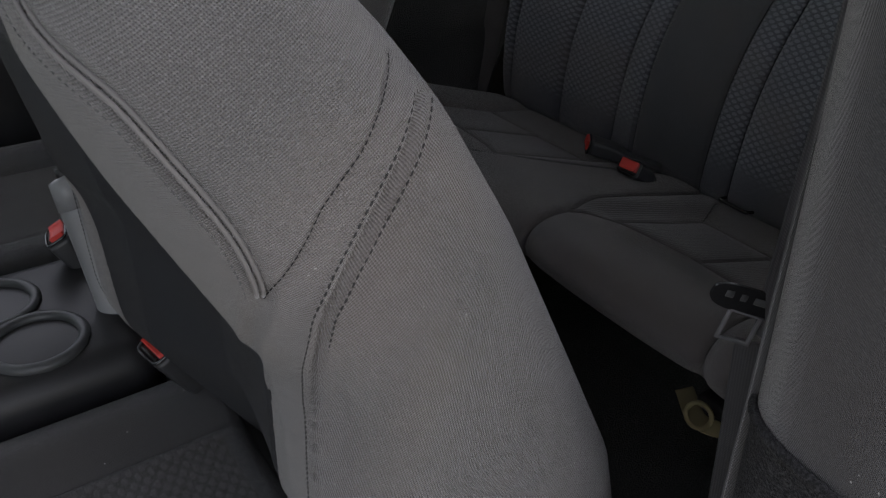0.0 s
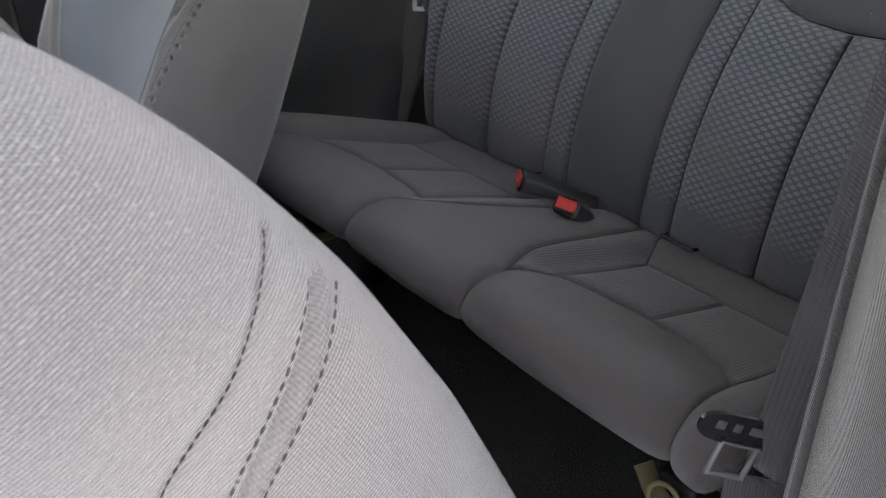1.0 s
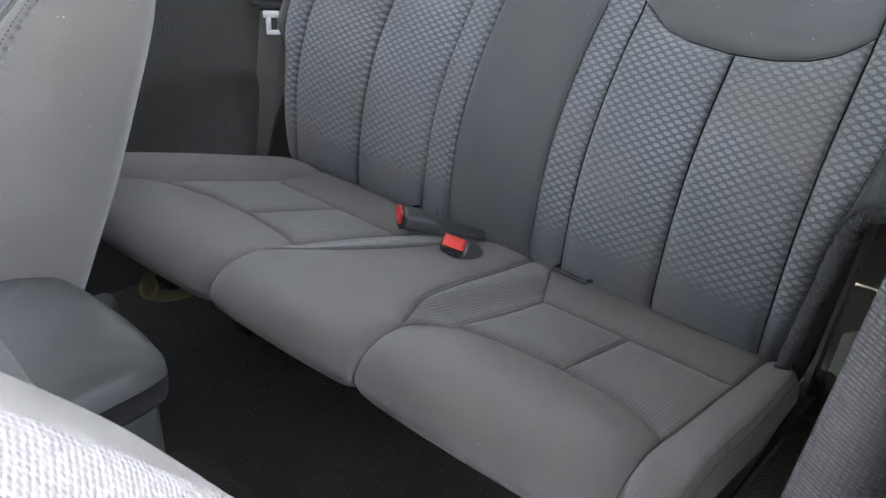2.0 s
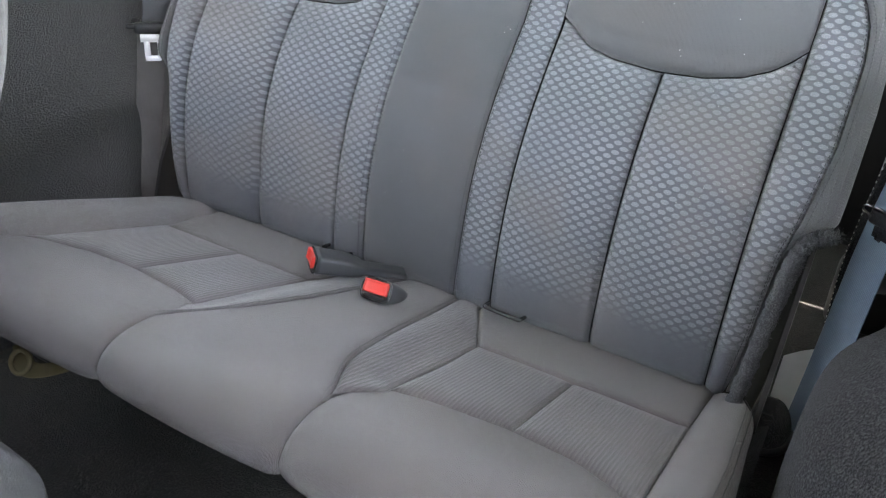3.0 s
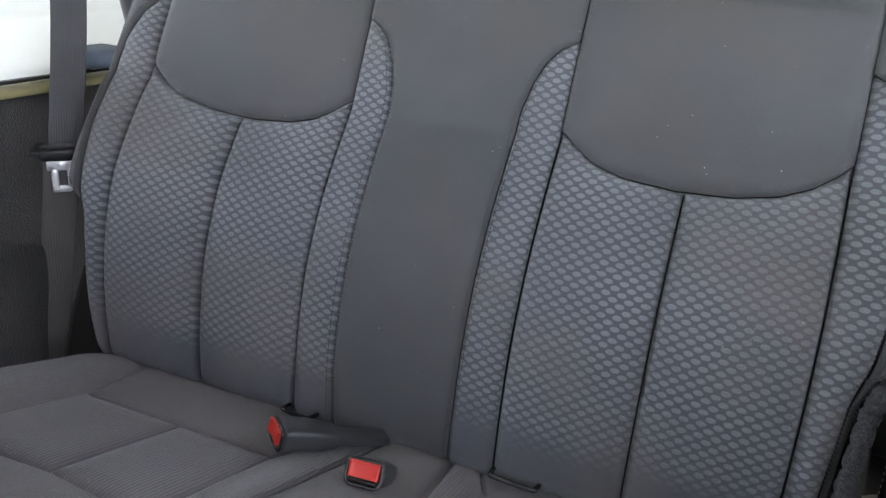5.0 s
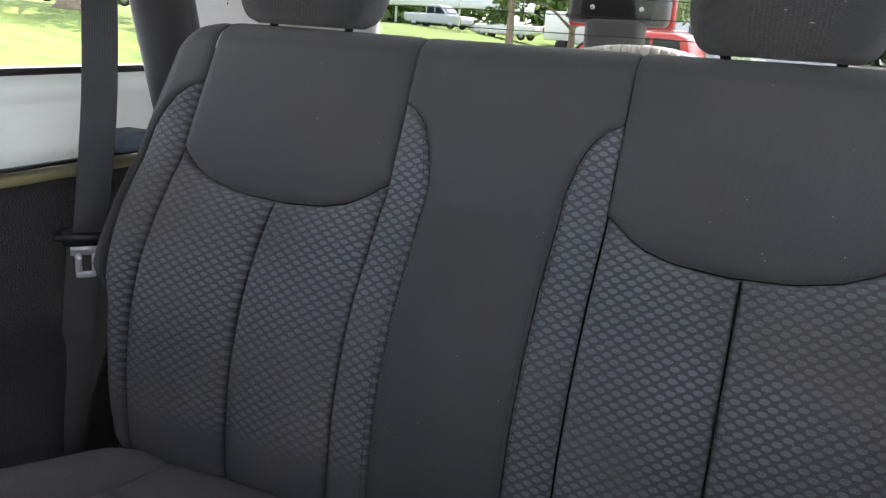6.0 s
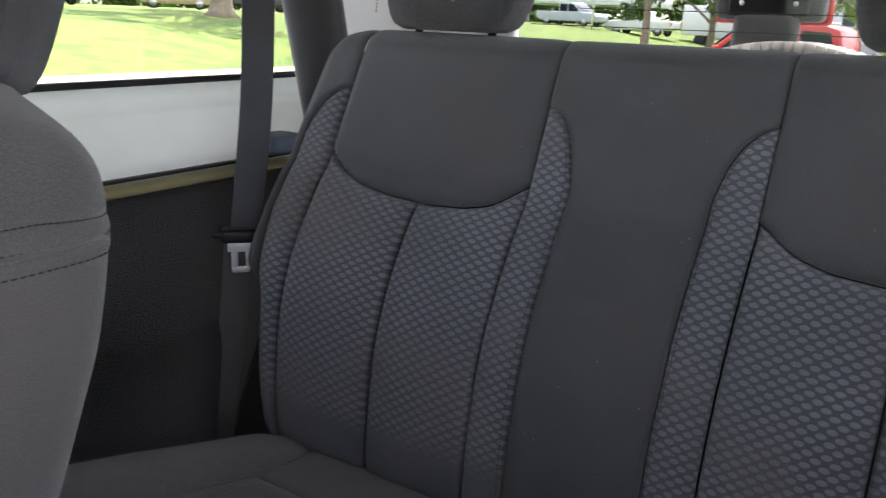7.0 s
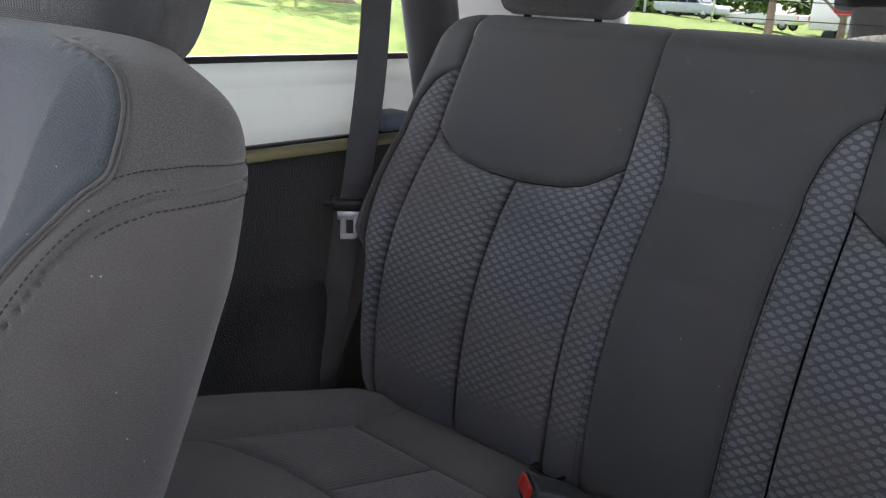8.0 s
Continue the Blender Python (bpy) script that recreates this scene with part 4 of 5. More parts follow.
def build_hinge_side():
    """Bare painted wheel arch, carpet dome and a stapled trim edge behind the bench hinge."""
    a, c = np.meshgrid(np.linspace(0, 1, 14), np.linspace(0, 1, 14))
    sheet = np.stack([0.532 + 0.076 * a, 0.11 + 0.05 * c + 0.02 * np.sin(np.pi * a), 0.26 + 0.115 * c + 0.03 * a], -1)
    tagged(part("trim_wheel_arch", grid(sheet), WHITE), "pale painted wheel arch metal behind the bench", "wheel arch", kind="structure")
    q, k = np.meshgrid(np.linspace(0, 2 * math.pi, 28), np.linspace(0, math.pi / 2, 10))
    dome = np.stack([0.541 + 0.030 * np.cos(q) * np.cos(k), 0.045 + 0.05 * np.sin(q) * np.cos(k), 0.320 + 0.05 * np.sin(k)], -1)
    t = thing("hinge_cover", (0.548, 0.045, 0.325), "black carpet cap over the bench hinge foot", "hinge cover")
    seat_in(part("cap", grid(dome, flip=True), TRUNK), t)
    seat_in(part("rolled_edge", tube([(0.541 + 0.031 * math.cos(q), 0.045 + 0.051 * math.sin(q), 0.330) for q in np.linspace(0, 2 * math.pi, 30, endpoint=False)], 0.005, 8, closed=True), BLACK), t)
    line = smooth_line([(0.573, 0.165, 0.70), (0.566, 0.150, 0.63), (0.562, 0.146, 0.55), (0.565, 0.142, 0.47), (0.568, 0.140, 0.40)], 60)
    edge = thing("trim_board", tuple(line[-1]), "black fibre trim board with a stapled pale edge", "trim board")
    rows = [[p + np.array((0.0, 0.0, 0.0)), p + np.array((0.014, 0.020, 0)), p + np.array((0.040, 0.050, 0)), p + np.array((0.042, 0.056, 0)), p + np.array((0.004, 0.008, 0))] for p in line]
    seat_in(part("board", grid(rows, closed=True), TRUNK), edge)
    seat_in(part("staples", stitches(line + np.array((0.0004, -0.001, 0)), 0.0030, 0.0055, 0.0007), PALE_STAPLE, label="pale staples along the edge"), edge)


build_hinge_side()


def build_buckle(at, turn, label, group, stalk=0.07):
    """Buckle: black housing, red button set into its end, short stalk."""
    t = thing("belt_buckle", at, label, "belt buckle", group)
    m = Matrix.Translation(at) @ turn
    # housing lofted from rounded sections: open end, shoulders, tapering tail, flat stalk
    sections = [(-0.031, 0.0190, 0.0130, 0.0), (-0.0335, 0.0205, 0.0142, 0.0), (-0.026, 0.0208, 0.0145, 0.0), (0.0, 0.0205, 0.0140, 0.0), (0.022, 0.0190, 0.0120, -0.001), (0.036, 0.0165, 0.0095, -0.002), (0.040, 0.0140, 0.0065, -0.002), (0.034 + stalk, 0.0130, 0.0050, -0.002)]
    rows = []
    for y, w, h, z in sections:
        rows.append([m @ Vector((w * math.copysign(abs(math.cos(q)) ** 0.45, math.cos(q)), y, z + h * math.copysign(abs(math.sin(q)) ** 0.5, math.sin(q)))) for q in np.linspace(0, 2 * math.pi, 36, endpoint=False)])
    v, f, _ = grid(rows, closed=True)
    seat_in(part("housing", (v, f + [tuple(range(35, -1, -1)), tuple(range(len(v) - 36, len(v)))], None), BUCKLE), t)
    # button: slightly hollow face, set in the open end above a dark slot
    px, pz = np.meshgrid(np.linspace(-1, 1, 13), np.linspace(-1, 1, 9))
    hollow = 0.0022 * (1 - px ** 2) - 0.002 * np.maximum(np.abs(px), np.abs(pz)) ** 6
    face = np.stack([0.0162 * px, -0.0385 + hollow, 0.0035 + 0.0085 * pz], -1)
    skirt = [np.array((0.0162 * a, -0.026, 0.0035 + 0.0085 * c)) for a, c in zip(px.ravel(), pz.ravel())]
    v, f, _ = grid(face)
    rim = [i for i in range(13)] + [13 * j + 12 for j in range(1, 9)] + [8 * 13 + i for i in range(11, -1, -1)] + [13 * j for j in range(7, 0, -1)]
    base = len(v)
    v = np.vstack([v, [skirt[i] for i in rim]])
    k = len(rim)
    f = f + [(rim[i], base + i, base + (i + 1) % k, rim[(i + 1) % k]) for i in range(k)]
    seat_in(part("button", ([tuple(m @ Vector(q)) for q in v], f, None), RED, label="red release button"), t)
    lip = [m @ Vector((0.0195 * math.copysign(abs(math.cos(q)) ** 0.4, math.cos(q)), -0.0345, 0.0133 * math.copysign(abs(math.sin(q)) ** 0.45, math.sin(q)))) for q in np.linspace(0, 2 * math.pi, 40, endpoint=False)]
    seat_in(part("rim", tube(lip, 0.0017, 8, closed=True), LEVER_BLACK), t)
    slot = rbox(0.030, 0.006, 0.004, 0.001, 1, (0, -0.0335, -0.0085))
    bmesh.ops.transform(slot, matrix=m, verts=slot.verts)
    seat_in(part("slot", slot, STEEL), t)
    return t


R = Matrix.Rotation
build_buckle((-0.053, -0.088, 0.431), R(radians(-42), 4, "Z") @ R(radians(-14), 4, "X"), "black rear buckle with a red button lying on the bench", "rear buckles")
build_buckle((0.052, -0.118, 0.436), R(radians(6), 4, "Z") @ R(radians(-32), 4, "X"), "black rear buckle with a red button tucked in the bench", "rear buckles", 0.045)
build_buckle((0.196, -0.953, 0.496), R(radians(10), 4, "Z") @ R(radians(-62), 4, "X"), "driver belt buckle with a red button beside the cushion", "front buckles")
build_buckle((-0.070, -0.985, 0.500), R(radians(-10), 4, "Z") @ R(radians(-62), 4, "X"), "passenger belt buckle with a red button beside the console", "front buckles")


def build_floor_loop(x, group):
    t = thing("tether_strap", (x, -0.42, 0.35), "tan strap with a pale metal ring under the bench", "strap", group)
    ring = [(x + 0.017 * math.cos(a), -0.425 + 0.008 * math.sin(a), 0.356 + 0.012 * math.sin(a)) for a in np.linspace(0, 2 * math.pi, 20, endpoint=False)]
    seat_in(part("ring", tube(ring, 0.0032, 8, closed=True), TAN, label="pale yellow metal ring"), t)
    seat_in(part("webbing", strap([(x - 0.05, -0.39, 0.345), (x, -0.418, 0.342), (x + 0.05, -0.405, 0.358), (x + 0.09, -0.36, 0.38)], [(0, -0.3, 1)] * 4, width=0.024), TAN, label="tan webbing"), t)
    seat_in(part("bracket", rbox(0.05, 0.10, 0.02, 0.006, 2, (x, -0.35, 0.352)), STEEL), t)


for hx in (-0.29, 0.455):
    build_floor_loop(hx, "bench tether straps")

PALE_THREAD = rough_plain("pale_seam_thread", (0.24, 0.235, 0.23), 0.9)
SEAM_PALE = rough_plain("pale_grey_cord", (0.085, 0.085, 0.088), 0.8)
SEAM_GREY = rough_plain("grey_seam_thread", (0.030, 0.029, 0.029), 0.9)

# ---- front seats ----
def soft(xs, ys, sigma=0.010):
    """A curve through xs, ys with its corners eased."""
    g = np.linspace(-0.62, 0.18, 801)
    y = np.interp(g, xs, ys)
    k = np.exp(-0.5 * (np.arange(-40, 41) * 0.001 / sigma) ** 2)
    y = np.convolve(np.r_[np.full(40, y[0]), y, np.full(40, y[-1])], k / k.sum(), "valid")
    return lambda v: np.interp(v, g, y)


def seat_shape(top, rear, front, size, low=0.0, bulge=-0.045, full=0.0):
    """Side outline of a front backrest: rear skin, front skin and half width up its axis."""
    ps = [-0.56, -0.45, -0.37, -0.22, -0.13, -0.05, 0.0, 0.034 * top, 0.058 * top, 0.075 * top, 0.082 * top]
    fill = [low, low, low, low, -0.1 * low, 0, 0, 0, 0, 0, 0]
    return dict(end=0.082 * top, size=size, bulge=bulge,
                rear=soft(ps, [rear + v for v in (0.030, 0.005, -0.008, -0.018, -0.020, -0.019, -0.012, -0.001, 0.014, 0.032, 0.052)]),
                front=soft(ps, [front + v + k for v, k in zip((0.150, 0.180, 0.186, 0.184, 0.176, 0.163, 0.157, 0.150, 0.141, 0.124, 0.100), fill)]),
                wide=soft(ps, [0.195, 0.220, 0.240, 0.250, 0.250, 0.250, 0.246, 0.236 + 0.2 * full, 0.214 + 0.7 * full, 0.170 + full, 0.120 + full]))


def bend(points, sigma=1.2):
    """An eased curve through (a, b) pairs, b as a function of a."""
    x, y = np.array(sorted(points)).T
    g = np.linspace(x[0] - 0.02 * (x[-1] - x[0]), x[-1] + 0.02 * (x[-1] - x[0]), 600)
    v = np.interp(g, x, y)
    k = np.exp(-0.5 * (np.arange(-30, 31) / (6 * sigma)) ** 2)
    v = np.convolve(np.r_[np.full(30, v[0]), v, np.full(30, v[-1])], k / k.sum(), "valid")
    return lambda t: np.interp(t, g, v)


def round_skin(degs):
    """Angle round the skin to a measure that runs evenly across the side."""
    k = np.sin(np.radians(degs))
    return np.sign(k) * np.abs(k) ** 0.62


def seam_curve(points):
    c = bend([(float(round_skin(a)), b) for a, b in points], 1.6)
    return lambda degs: c(round_skin(degs))


# seams of the covers, by the angle round the skin in degrees from the side: over the upper cover, over the side, round the front panel
DRIVER_SEAMS = (seam_curve([(-60, 0.0), (-32, -0.0115), (-21, -0.0150), (-4, -0.0250), (3, -0.0310), (16, -0.0425), (28, -0.0500), (32, -0.0525), (42, -0.0650), (55, -0.0875), (62, -0.1050), (90, -0.18)]),
                seam_curve([(-60, -0.014), (-31, -0.0315), (-20, -0.0350), (-6, -0.0425), (0, -0.0500), (7, -0.0600), (19, -0.0725), (34, -0.0975), (50, -0.1350), (52, -0.1625), (53, -0.190), (56, -0.30), (90, -0.5)]),
                bend([(0.09, 60), (0.0575, 45), (0.0475, 35), (0.0375, 28.5), (0.0225, 27), (0.005, 26), (-0.0125, 25.5), (-0.0275, 26.5), (-0.0525, 32), (-0.065, 42), (-0.0875, 55), (-0.105, 62), (-0.1533, 72), (-0.30, 79), (-0.56, 80)], 0.8), -0.0525)
PASSENGER_SEAMS = (seam_curve([(-60, 0.036), (-28, 0.0255), (2, 0.0120), (18, 0.0020), (30, -0.0075), (40, -0.0220), (46, -0.0420), (55, -0.0820), (90, -0.2)]),
                   seam_curve([(-60, 0.022), (-26, 0.0130), (0, -0.0035), (11, -0.0140), (23, -0.0260), (33, -0.0400), (41, -0.0620), (45, -0.0840), (47, -0.1080), (60, -0.22), (90, -0.5)]),
                   bend([(0.09, 88), (0.072, 84), (0.068, 74), (0.064, 54), (0.052, 41), (0.034, 33), (0.018, 31), (-0.006, 30), (-0.022, 39), (-0.042, 46), (-0.062, 52), (-0.082, 56), (-0.15, 67), (-0.30, 80), (-0.56, 82)], 0.6), -0.006)


def backrest_point(s, a, pose_, out=0.0):
    """A place on the skin of a front backrest: s up its axis from the cap seam, a round it (0 the +x side, 90 degrees the front)."""
    xc, ref, tilt, sh = pose_
    w, r, f, size = sh["wide"](s), sh["rear"](s), sh["front"](s), sh["size"]
    c, k = np.cos(a), np.sin(a)
    x = (w + out) * np.sign(c) * np.abs(c) ** 0.42
    n = 0.5 * (r + f) + (0.5 * (f - r) + out) * np.sign(k) * np.abs(k) ** 0.62
    inner = np.clip(1 - (x / (0.72 * w)) ** 2, 0, 1)
    fore = np.clip((k - 0.1) * 3, 0, 1) * np.clip((sh["end"] - 0.02 - s) / 0.10, 0, 1)
    depth = n - (0.045 if sh["bulge"] <= 0 else 0.025) * inner * fore
    depth = depth + max(0, sh["bulge"]) * np.clip((0.02 - x) / 0.10, 0, 1) * fore * np.clip((0.01 - np.asarray(s)) / 0.12, 0, 1)
    if sh["bulge"] > 0:
        depth = depth + 0.024 * np.clip((0.14 - x) / 0.16, 0, 1) * np.clip((-0.3 - k) * 3, 0, 1) * np.clip((-0.16 - s) / 0.12, 0, 1)
        # the back face falls away behind the piped corner and is dished in its middle
        depth = depth + 0.021 * np.clip((-k - 0.68) / 0.32, 0, 1) + 0.04 * np.clip((-k - 0.93) / 0.07, 0, 1)
    u, v = np.array((0, -math.sin(tilt), math.cos(tilt))), np.array((0, -math.cos(tilt), -math.sin(tilt)))
    return np.array((xc, *ref)) + x[..., None] * np.array((1.0, 0, 0)) + size * np.asarray(s)[..., None] * u + size * depth[..., None] * v, x, n


def skin_line(degs, ss, pose_, side=1, out=0.0012, count=120):
    q = smooth_line(np.stack([degs, ss], -1), count)
    a = np.radians(q[:, 0])
    return backrest_point(q[:, 1], a if side > 0 else np.pi - a, pose_, out)[0]


def beside(line, skin, off):
    """The line moved sideways along the skin."""
    d = np.gradient(line, axis=0)
    d /= np.linalg.norm(d, axis=1)[:, None]
    m = skin - line
    m /= np.linalg.norm(m, axis=1)[:, None]
    return line + off * np.cross(d, m)


def build_front_seat(pose_, cushion_at, label, seams, covers, lever=False, headrest=False):
    xc, ref, tilt, sh = pose_
    seat = thing("front_seat", (cushion_at[0], cushion_at[1], FLOOR_Z), label, "car seat", "front seats")
    seam_1, seam_2, edge, low = seams
    end = sh["end"]

    def add(name, data, mat, lab=""):
        return seat_in(part(name, data, mat, label=lab), seat)
    ss = np.unique(np.r_[np.linspace(-0.56, -0.24, 40), np.linspace(-0.24, 0.04, 200), np.linspace(0.04, end, 50)])
    turn = np.linspace(-np.pi, np.pi, 2000)
    ring0 = np.r_[0, np.cumsum(np.linalg.norm(np.diff(backrest_point(np.full(2000, -0.05), turn, pose_)[0], axis=0), axis=1))]
    aa = np.interp(np.linspace(0, ring0[-1], 440, endpoint=False), ring0, turn)
    a, s = np.meshgrid(aa, ss)
    fold = np.degrees(np.arcsin(np.sin(a)))
    # seam lines along the skin on both sides
    even = lambda a, b, m: np.degrees(np.arcsin(np.sign(g0 := np.linspace(float(round_skin(a)), float(round_skin(b)), m)) * np.abs(g0) ** (1 / 0.62)))
    q1, q2 = even(-32, float(edge(low)), 60), even(-30, 62, 80)
    qe = np.linspace(-0.30, min(0.07, end - 0.012), 90)
    line = {side: (skin_line(q1, seam_1(q1), pose_, side, 0, 300), skin_line(q2, seam_2(q2), pose_, side, 0, 420), skin_line(edge(qe), qe, pose_, side, 0, 360)) for side in (1, -1)}
    p, x, n = backrest_point(s, a, pose_)
    flat = p.reshape(-1, 3)
    away = []
    for k in range(3):
        best = np.full(len(flat), 9.0)
        for side in (1, -1):
            for g in range(0, len(flat), 4000):
                best[g:g + 4000] = np.minimum(best[g:g + 4000], np.sqrt(((flat[g:g + 4000, None, :] - line[side][k][None, ::3, :]) ** 2).sum(2).min(1)))
        away.append(best.reshape(s.shape))
    groove = -0.0016 * np.exp(-(away[0] / 0.0020) ** 2) - 0.0032 * np.exp(-(away[1] / 0.0019) ** 2) + 0.0012 * np.exp(-((away[1] - 0.0058) / 0.0032) ** 2)
    groove = groove - 0.0020 * np.exp(-(away[2] / 0.0050) ** 2) + 0.0010 * np.exp(-((away[2] - 0.0085) / 0.0040) ** 2)
    p, x, n = backrest_point(s, a, pose_, groove)
    ring = np.concatenate([np.zeros((len(ss), 1)), np.cumsum(np.linalg.norm(np.diff(p, axis=1), axis=2), axis=1)], axis=1)
    ring = ring - ring[:, len(aa) // 2][:, None]
    v, f, uv = grid(p, closed=True, uv=np.stack([ring, s * sh["size"]], -1))
    front, beyond = (fold > edge(s)).ravel(), (s > seam_2(fold)).ravel()
    crest = (fold > np.maximum(edge(s), 66)).ravel()
    if lever:
        crest &= (x < 0.15).ravel()
    groups = {"upper_cover": [], "rear_cover": [], "front_bolster": [], "front_panel": [], "far_bolster": []}
    far_side = (np.cos(a) < 0).ravel()
    for q in f:
        k = q[0]
        groups["front_panel" if crest[k] else ("far_bolster" if far_side[k] else "front_bolster") if front[k] else "upper_cover" if beyond[k] else "rear_cover"].append(q)
    groups["upper_cover"].append(tuple(range(len(v) - len(aa), len(v))))
    # the far bolster takes the front panel's colour, shade included on the driver seat
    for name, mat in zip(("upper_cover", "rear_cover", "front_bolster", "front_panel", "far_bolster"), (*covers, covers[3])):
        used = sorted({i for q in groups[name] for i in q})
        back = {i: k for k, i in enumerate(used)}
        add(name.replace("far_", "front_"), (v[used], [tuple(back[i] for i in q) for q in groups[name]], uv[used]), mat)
    axis = np.array((xc, *ref)) + 0.05 * sh["size"] * np.array((0, -math.cos(tilt), -math.sin(tilt)))
    axis = axis - 0.1 * np.array((0, -math.sin(tilt), math.cos(tilt)))
    for side in (1, -1):
        one, two, rim = line[side]
        add("stitching", stitches(one, 0.0028, 0.0010, 0.0004), THREAD_FOLD_SHADE, "dark seam thread")
        raised = skin_line(q2, seam_2(q2), pose_, side, 0.0022, 420)
        for off in (0.0058, -0.0058):
            add("stitching", stitches(beside(raised, axis, off), 0.0030, 0.0016, 0.0006), SEAM_GREY)
        cord = rim[np.searchsorted(qe, low if lever else -0.11) * 4:]
        for off in (0.0017, -0.0017):
            add("piping", tube(beside(cord, axis, off)[::3], 0.0012, 8), covers[0])
        raised = skin_line(edge(qe), qe, pose_, side, 0.0008, 360)[np.searchsorted(qe, low) * 4:]
        for off in (0.0068, -0.0068):
            add("stitching", stitches(beside(raised, axis, off), 0.0022, 0.0016, 0.0004), THREAD)
        worn = ([-23.0, -21.0, -18.8, -18.0, -19.5, -24.0], [-0.013, 0.001, 0.017, 0.029, 0.045, 0.058]) if lever else ([-14.0, -16.0, -19.0, -24.0], [0.026, 0.036, 0.050, 0.066])
        add("stitching", stitches(skin_line(*worn, pose_, side, 0.0001, 160), 0.0016, 0.0034, 0.0003), PALE_THREAD, "pale lint-worn thread")
    if lever:
        # tilt release: an oblong bezel let into the shoulder, with a glossy dished paddle
        def spot(deg, up, out=0.0):
            return backrest_point(np.array(up), np.array(radians(deg)), pose_, out)[0]
        at, e1 = spot(0, 0.0665), spot(-6, 0.0665) - spot(6, 0.0665)
        e1 = e1 / np.linalg.norm(e1)
        m = spot(0, 0.0665, 0.01) - at
        m = m - e1 * (m @ e1)
        m = m / np.linalg.norm(m)
        e2 = np.cross(m, e1)
        oval = [(0.026 * math.copysign(abs(math.cos(q)) ** 0.8, math.cos(q)), 0.0105 * math.copysign(abs(math.sin(q)) ** 0.9, math.sin(q))) for q in np.linspace(0, 2 * math.pi, 44, endpoint=False)]
        rows = [[at + e1 * (g * p0) + e2 * (g * p1) + m * h for p0, p1 in oval] for g, h in ((1.04, -0.006), (1.03, 0.0012), (1.0, 0.0026), (0.95, 0.0028), (0.91, 0.0016))]
        add("release_bezel", grid(rows, closed=True), GREY_STEEL, "worn grey bezel")
        rows = [[at + e1 * (g * p0) + e2 * (g * p1) + m * h for p0, p1 in oval] for g, h in ((0.92, 0.0016), (0.80, 0.0030), (0.55, 0.0012), (0.25, -0.0004), (0.02, -0.0008))]
        add("release_lever", grid(rows, closed=True), LEVER_BLACK, "glossy black tilt release lever")
    # cushion
    cx, cy, cz = cushion_at
    xs, ys = np.linspace(-1, 1, 60), np.linspace(-1, 1, 70)
    gx, gy = np.meshgrid(xs, ys)
    ex, ey = np.sign(gx) * np.abs(gx) ** 1.0, gy
    edge = np.clip(1 - np.abs(ex), 0, 0.18) / 0.18
    edge2 = np.clip(1 - np.abs(ey), 0, 0.14) / 0.14
    roll = np.sqrt(np.clip(1 - (1 - edge) ** 2, 0, 1)) * np.sqrt(np.clip(1 - (1 - edge2) ** 2, 0, 1))
    bol = 0.025 * np.exp(-((np.abs(ex) - 0.72) / 0.18) ** 2) - 0.006 * np.exp(-((np.abs(ex) - 0.5) / 0.02) ** 2)
    z = cz - 0.13 + 0.13 * roll + bol * roll - 0.03 * ey * 0
    P = np.stack([cx + 0.235 * ex, cy + 0.27 * ey, z], -1)
    v, f, uv = grid(P, uv=np.stack([0.235 * ex, 0.27 * ey], -1))
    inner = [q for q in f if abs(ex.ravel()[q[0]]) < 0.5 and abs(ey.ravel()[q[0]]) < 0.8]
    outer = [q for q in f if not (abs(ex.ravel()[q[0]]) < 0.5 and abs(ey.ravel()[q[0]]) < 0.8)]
    # both cushion cloths carry that shade in their colour
    for name, fs, mat in (("cushion_insert", inner, OVAL_SHADED), ("cushion_bolster", outer, BOLSTER_SHADED)):
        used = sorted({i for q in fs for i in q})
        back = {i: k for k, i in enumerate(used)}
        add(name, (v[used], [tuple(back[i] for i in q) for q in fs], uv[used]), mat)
    add("seat_base", rbox(0.44, 0.50, cz - 0.13 - FLOOR_Z, 0.03, 3, (cx, cy, (cz - 0.13 + FLOOR_Z) / 2)), BLACK, "black plastic base and rails")
    for g in (-1, 1):
        add("stitching", stitches([(cx + g * 0.185, cy + 0.27 * q, cz + 0.012) for q in np.linspace(-0.8, 0.85, 40)]), THREAD)
    add("recliner_cover", rbox(0.03, 0.16, 0.10, 0.014, 3, (cx + (0.225 if xc > 0 else 0.215), cy + 0.23, cz - 0.02)), BLACK)
    if headrest:
        u = np.array((0, -math.sin(tilt), math.cos(tilt)))
        w = np.array((0, -math.cos(tilt), -math.sin(tilt)))
        o = np.array((xc, *ref)) + (sh["end"] - 0.004) * sh["size"] * u + 0.045 * w
        rows, uvs = [], []
        for k, zz in enumerate(np.linspace(0, 1, 30)):
            fz = math.sqrt(max(0, 1 - abs(2 * zz - 1) ** 6))
            ww, dd = 0.125 * (0.86 + 0.14 * fz), 0.055 * (0.7 + 0.3 * fz)
            rows.append([o + np.array((1, 0, 0)) * ww * math.copysign(abs(math.cos(t)) ** 0.42, math.cos(t)) + w * dd * math.copysign(abs(math.sin(t)) ** 0.6, math.sin(t)) + u * (0.004 + 0.19 * zz) for t in np.linspace(0, 2 * math.pi, 48, endpoint=False)])
            uvs.append([(0.012 * i, 0.19 * zz) for i in range(48)])
        v, f, uv = grid(rows, closed=True, uv=uvs, flip=True)
        pil = add("headrest", (v, f + [tuple(range(48)), tuple(range(len(v) - 1, len(v) - 49, -1))], uv), CLOTH_BACKLIT, "dark grey cloth headrest")
